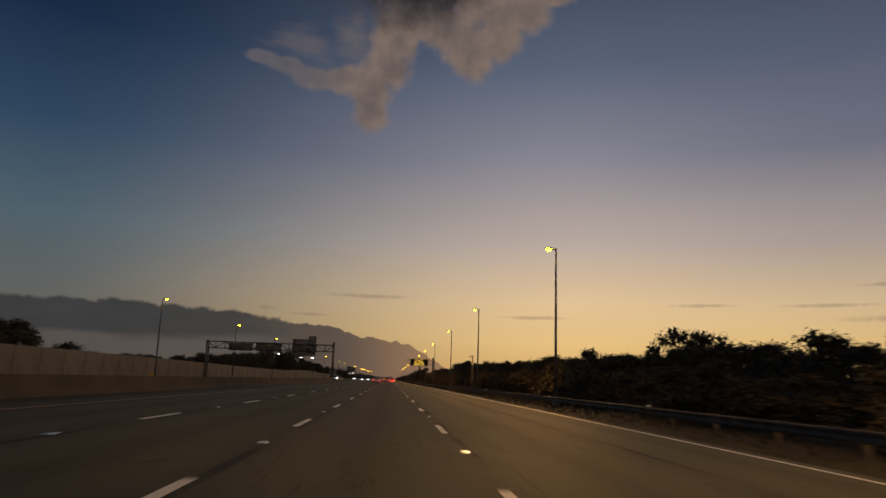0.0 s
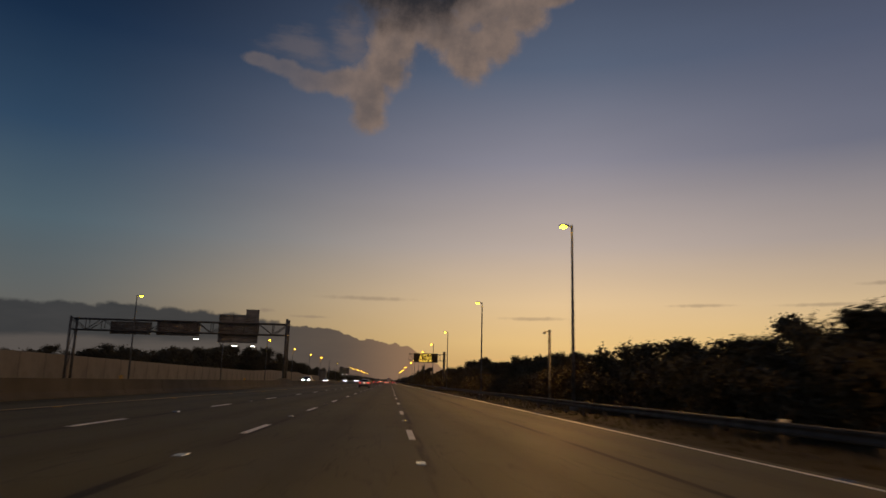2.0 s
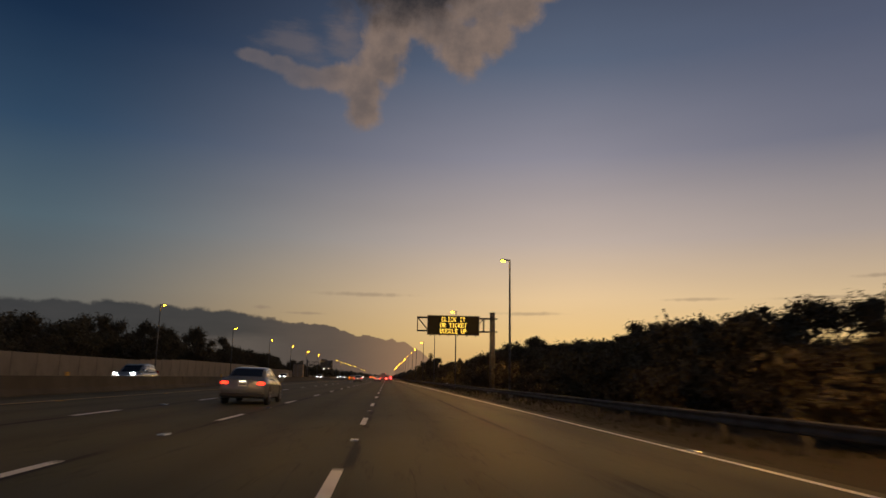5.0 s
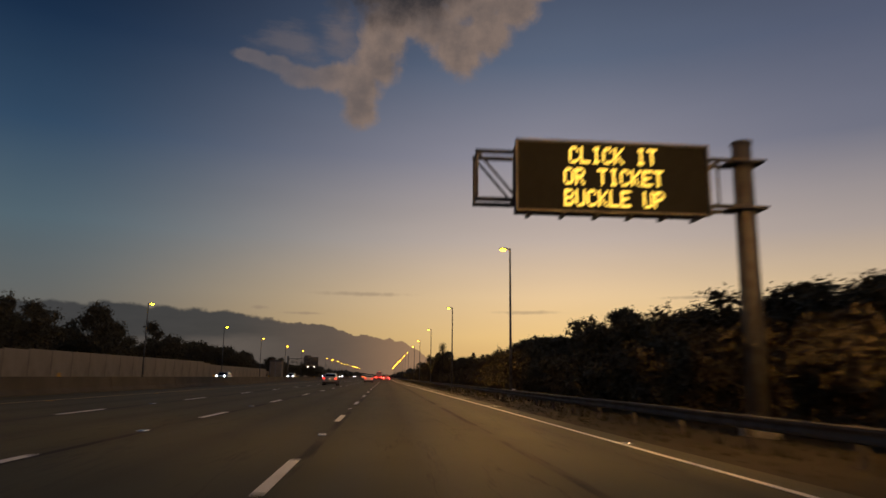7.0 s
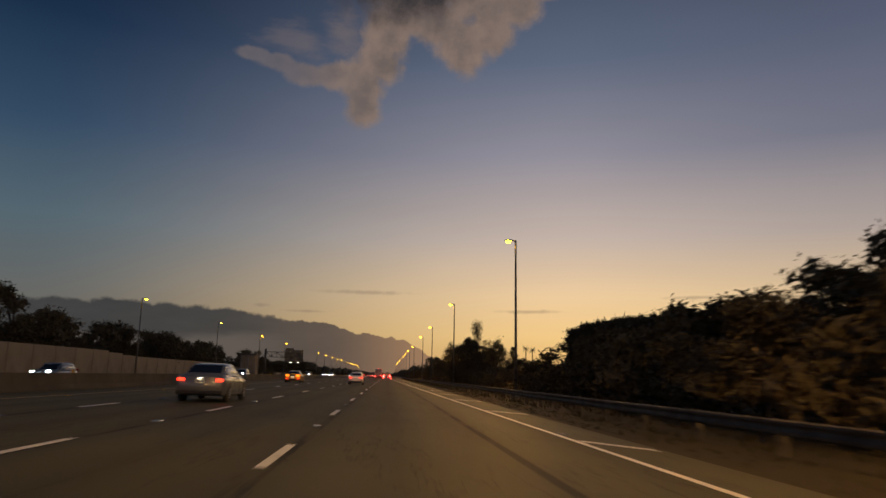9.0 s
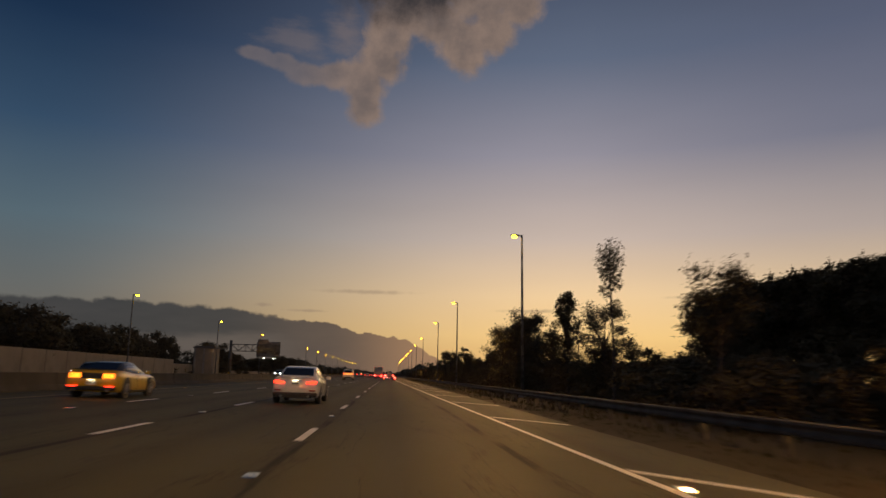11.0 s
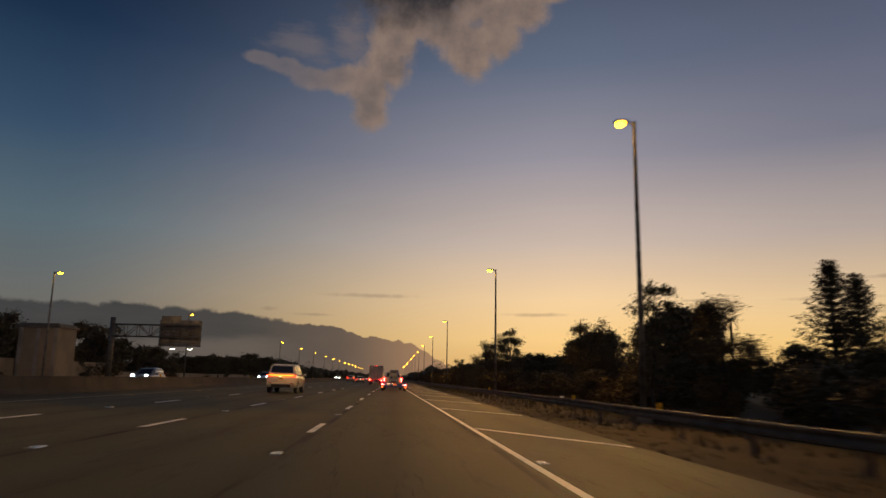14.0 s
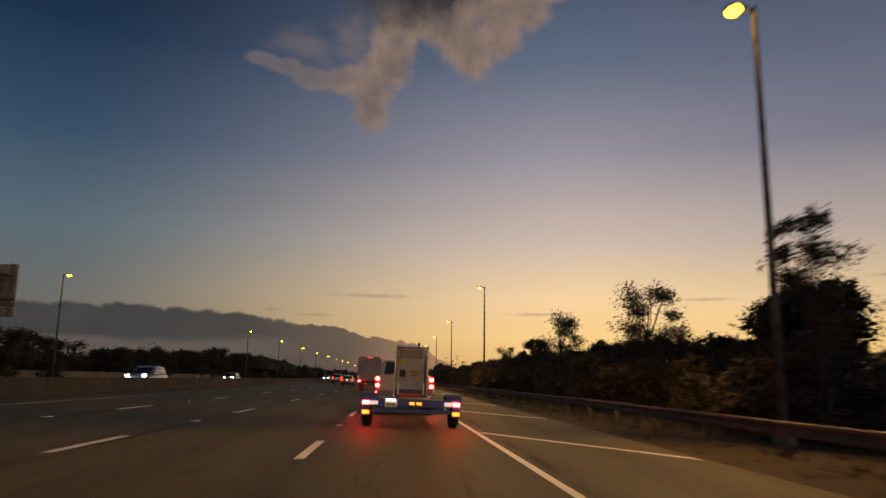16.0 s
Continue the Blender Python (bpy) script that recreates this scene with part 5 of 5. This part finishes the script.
def build_trailer():
    t = thing("equipment_trailer", "blue steel low trailer with lit rear lights and amber markers", "trailer")
    y = 0.0
    quick("rear_beam", BLUE_STEEL, t, (box, (0, 0.0, 0.62), (2.5, 0.12, 0.2), 0, 0.015))
    quick("lower_beam", BLUE_STEEL, t, (box, (0, 0.05, 0.42), (2.05, 0.1, 0.1), 0, 0.015))
    for s in (1, -1):
        quick("side_rail", BLUE_STEEL, t, (box, (s * 0.8, 2.0, 0.55), (0.12, 3.9, 0.16), 0, 0.015))
        quick("beam_strut", BLUE_STEEL, t, (box, (s * 0.95, 0.03, 0.5), (0.1, 0.1, 0.26), 0, 0.01))
        f = quick("fender", BLUE_STEEL, t, (box, (s * 1.1, 0.55, 0.84), (0.4, 1.1, 0.06), 0, 0.02), (box, (s * 1.1, 0.03, 0.72), (0.4, 0.06, 0.26), 0, 0.02), (box, (s * 1.1, 1.08, 0.72), (0.4, 0.06, 0.26), 0, 0.02))
        wheel_at(t, s * 1.26, 0.55, 0.34, 0.26)
        quick("brake_light", BRAKE, t, (box, (s * 1.16, -0.075, 0.62), (0.17, 0.03, 0.08), 0, 0.008), label="bright red brake light")
        quick("reverse_light", WHITE_LIGHT, t, (box, (s * 0.95, -0.075, 0.62), (0.19, 0.03, 0.09), 0, 0.008), label="white lamp lens")
        quick("marker_light", ORANGE, t, (box, (s * 1.16, -0.055, 0.38), (0.18, 0.03, 0.09), 0, 0.008), label="amber marker light")
        quick("marker_bracket", BLUE_STEEL, t, (box, (s * 1.16, -0.01, 0.42), (0.2, 0.06, 0.26), 0, 0.01))
    for x in (0.02, 0.2):
        quick("marker_light", ORANGE, t, (box, (x, -0.075, 0.62), (0.13, 0.03, 0.06), 0, 0.008), label="amber marker light")
    pl = quick("number_plate", PLATE, t, (box, (-0.52, -0.075, 0.6), (0.32, 0.02, 0.17), 0, 0.005))
    quick("plate_bars", BAR_INK, pl, (box, (-0.52, -0.088, 0.6), (0.24, 0.004, 0.06)))
    quick("plate_lamp", PLATE_FILL, t, (box, (-0.52, -0.12, 0.71), (0.24, 0.025, 0.012)), label="small lamp added over the plate to brighten it")
    for yy in (0.9, 1.9, 2.9):
        quick("cross_member", BLUE_STEEL, t, (box, (0, yy, 0.52), (1.5, 0.1, 0.12), 0, 0.01))
    quick("deck_plate", PALE_PANEL, t, (box, (0, 0.55, 0.68), (1.3, 1.0, 0.05), 0, 0.01))
    quick("tow_bar", BLUE_STEEL, t, (tube, (0, 3.8, 0.5), (0, 5.2, 0.48), 0.07, 0.05, 8))
    place(t, 1.82, 481.0)
    c = thing("equipment_cabinet", "tall blue and silver equipment cabinet with warning stickers on a trailer", "cabinet")
    quick("case", NAVY, c, (box, (0, 0.55, 0.78), (0.94, 0.95, 1.5), 0, 0.02))
    quick("rear_panel", PALE_PANEL, c, (box, (-0.03, 0.066, 0.86), (0.78, 0.016, 1.2), 0, 0.004), label="pale scuffed metal panel")
    quick("upper_panel", SIGN_BACK, c, (box, (-0.02, 0.056, 1.3), (0.66, 0.012, 0.26), 0, 0.004))
    quick("vent", TRIM, c, (box, (-0.25, 0.052, 0.72), (0.16, 0.012, 0.22), 0, 0.004))
    quick("sticker", YELLOW_STICKER, c, (box, (-0.26, 0.052, 1.05), (0.12, 0.01, 0.14)))
    st = quick("sticker", STICKER, c, (box, (0.08, 0.052, 0.72), (0.26, 0.01, 0.26)))
    quick("sticker_bars", BAR_INK, st, (box, (0.08, 0.044, 0.78), (0.2, 0.004, 0.04)))
    quick("sticker_bars", BAR_INK, st, (box, (0.08, 0.044, 0.68), (0.2, 0.004, 0.04)))
    for s in (1, -1):
        quick("corner_post", CHROME, c, (box, (s * 0.46, 0.07, 0.78), (0.05, 0.06, 1.52), 0, 0.01))
        quick("reflector_post", PAINT, c, (box, (s * 0.36, 0.03, 0.28), (0.05, 0.02, 0.34), 0, 0.004), label="white reflective strip")
    quick("top_rail", CHROME, c, (box, (0, 0.08, 1.52), (0.96, 0.06, 0.05), 0, 0.01))
    quick("reflector_tape", TAPE_RED, c, (box, (-0.02, 0.03, 0.1), (0.66, 0.02, 0.07), 0, 0.004))
    quick("beacon", TRIM, c, (tube, (0.2, 0.4, 1.53), (0.2, 0.4, 1.66), 0.04, 0.03, 10))
    c.matrix_basis = pose(1.81, 481.1, 0.71, 0, math.degrees(CROSSFALL), 0) @ Matrix.Diagonal((0.92, 0.92, 0.88, 1))


def build_box_truck():
    b = thing("box_truck", "tall pale box truck with red roof marker lights", "truck")
    body = quick("box_body", TRUCK_BOX, b, (box, (0, 3.2, 2.2), (2.5, 6.4, 2.5), 0, 0.03))
    for x in (-0.62, 0.62):
        quick("rear_door", TRUCK_BOX, body, (box, (x, -0.02, 2.2), (1.2, 0.05, 2.34), 0, 0.015))
        quick("lock_rod", CHROME, body, (tube, (x * 0.5, -0.06, 1.05), (x * 0.5, -0.06, 3.35), 0.018, 0.018, 6))
    for x in (-1.15, -0.2, 0.0, 0.2, 1.15):
        quick("marker_light", TAIL, b, (box, (x, -0.05, 3.36), (0.11, 0.04, 0.05)), label="glowing red marker light")
    quick("chassis", TRIM, b, (box, (0, 4.2, 0.72), (0.9, 8.2, 0.3), 0, 0.02))
    quick("under_guard", TRIM, b, (box, (0, 0.05, 0.52), (2.2, 0.1, 0.14), 0, 0.02))
    quick("bumper_step", CHROME, b, (box, (0, -0.02, 0.6), (1.6, 0.12, 0.06), 0, 0.01))
    cab = quick("cab", GREY_CAR, b, (box, (0, 7.4, 1.55), (2.2, 1.9, 1.9), 0, 0.12))
    quick("windscreen", GLASS, cab, (box, (0, 8.36, 1.95), (1.9, 0.03, 0.8)))
    for s in (1, -1):
        quick("tail_light", BRAKE, b, (box, (s * 1.02, -0.03, 0.86), (0.26, 0.06, 0.12), 0, 0.01), label="glowing red tail light")
        quick("orange_light", ORANGE, b, (box, (s * 1.18, -0.045, 1.3), (0.08, 0.04, 0.1), 0, 0.01))
        quick("mud_flap", TRIM, b, (box, (s * 0.85, 0.75, 0.5), (0.6, 0.02, 0.6)))
        for y in (1.4, 7.2):
            wheel_at(b, s * 1.12, y, 0.46, 0.3)
    pl = quick("number_plate", PLATE, b, (box, (-0.3, -0.09, 0.62), (0.32, 0.02, 0.16)))
    quick("plate_bars", BAR_INK, pl, (box, (-0.3, -0.105, 0.62), (0.24, 0.004, 0.06)))
    place(b, -1.45, 538.0)


def build_traffic():
    suv = make_car("sport_utility_vehicle", "large cream sport utility vehicle with a full-width lit light bar", dict(BIG_SUV, platemat=YELLOW_PLATE), CREAM_CAR)
    quick("light_bar", ORANGE, suv, (box, (0, -0.03, 1.19), (1.66, 0.06, 0.075), 0, 0.015), label="glowing orange-red light bar")
    quick("lower_trim", TRIM, suv, (box, (0, -0.07, 0.5), (1.3, 0.06, 0.2), 0, 0.03))
    for s in (1, -1):
        quick("roof_rail", CHROME, suv, (tube, (s * 0.76, 0.7, 1.93), (s * 0.76, 3.2, 1.95), 0.025, 0.025, 6))
        quick("reflector", TAIL_DIM, suv, (box, (s * 0.72, -0.07, 0.66), (0.22, 0.03, 0.05)))
        for y in (1.9, 3.0):
            quick("door_handle", CHROME, suv, (box, (s * 1.01, y, 1.08), (0.04, 0.2, 0.04), 0, 0.01))
    place(suv, -5.75, 457.2)
    m = make_car("sports_coupe", "yellow two-door sports coupe with a dark roof and lit tail lights", dict(COUPE, roof=DARK_CAR), YELLOW_CAR, AMBER_RED)
    quick("tail_panel", TRIM, m, (box, (0, -0.02, 0.82), (0.8, 0.05, 0.2), 0, 0.01))
    quick("spoiler", TRIM, m, (box, (0, 0.14, 1.05), (1.5, 0.16, 0.03), 0, 0.01))
    for s in (1, -1):
        quick("exhaust", CHROME, m, (tube, (s * 0.6, -0.1, 0.3), (s * 0.6, 0.1, 0.3), 0.05, 0.05, 10))
        # these reflectors emit red, standing in for light they would throw back
        quick("lower_reflector", TAIL, m, (box, (s * 0.68, -0.045, 0.43), (0.3, 0.03, 0.045), 0, 0.008), label="thin red reflector with its shine put in as a glow")
        for dx in (-0.075, 0.055):
            quick("light_divider", TRIM, m, (box, (s * 0.6 + dx, -0.037, 0.82), (0.022, 0.012, 0.17)))
    place(m, -9.35, 353.4)
    w = make_car("sedan", "white four-door sedan with lit tail lights", SEDAN, WHITE_CAR)
    quick("diffuser", TRIM, w, (box, (0, -0.05, 0.31), (1.3, 0.1, 0.16), 0, 0.02))
    quick("boot_lip", WHITE_CAR, w, (box, (0, 0.02, 1.0), (1.36, 0.12, 0.03), 0, 0.01))
    for s in (1, -1):
        quick("lower_reflector", TAIL_DIM, w, (box, (s * 0.66, -0.07, 0.52), (0.24, 0.03, 0.05), 0, 0.008), label="thin red reflector")
        quick("inner_tail_light", TAIL, w, (box, (s * 0.5, -0.02, 0.82), (0.16, 0.05, 0.07), 0, 0.01), label="glowing red tail light")
        quick("exhaust", CHROME, w, (tube, (s * 0.52, -0.12, 0.3), (s * 0.52, 0.05, 0.3), 0.045, 0.045, 10))
    place(w, -2.0, 354.2)
    s1 = make_car("sport_utility_vehicle", "dark grey compact sport utility vehicle with lit tail lights", SMALL_SUV, GREY_CAR, TAIL)
    place(s1, 2.0, 575.0)
    s2 = make_car("sedan", "grey sedan with bright tail lights", SEDAN, GREY_CAR, TAIL)
    place(s2, -4.95, 178.0)
    # traffic far ahead
    for car, x, y in ((s2, -5.4, 562.0), (s1, -9.1, 590.0), (s2, 1.9, 612.0), (s1, -1.9, 640.0), (s2, -5.5, 655.0), (s1, 1.9, 690.0), (s2, -9.2, 700.0), (s1, -5.5, 740.0), (s2, -1.8, 780.0), (s1, 1.9, 820.0), (s2, -5.3, 296.0)):
        place(copy_thing(car, pose(x, y, 0)), x, y)
    # oncoming traffic
    on = make_car("sport_utility_vehicle", "oncoming sport utility vehicle with bright headlights", SMALL_SUV, GREY_CAR, TAIL_DIM, "oncoming traffic")
    for s in (1, -1):
        quick("headlight_lens", HEADLIGHT, on, (box, (s * 0.6, 4.6, 0.98), (0.24, 0.12, 0.13), 0, 0.02), label="bright white headlight")
    place(on, -17.4, 205.0, 180.0)
    for x, y in ((-21.0, 385.0), (-24.7, 330.0), (-21.0, 479.0), (-17.4, 520.0), (-24.7, 580.0), (-17.4, 660.0), (-21.0, 790.0)):
        place(copy_thing(on, pose(x, y, 0)), x, y, 180.0)


build_pickup(), build_trailer(), build_box_truck(), build_traffic()
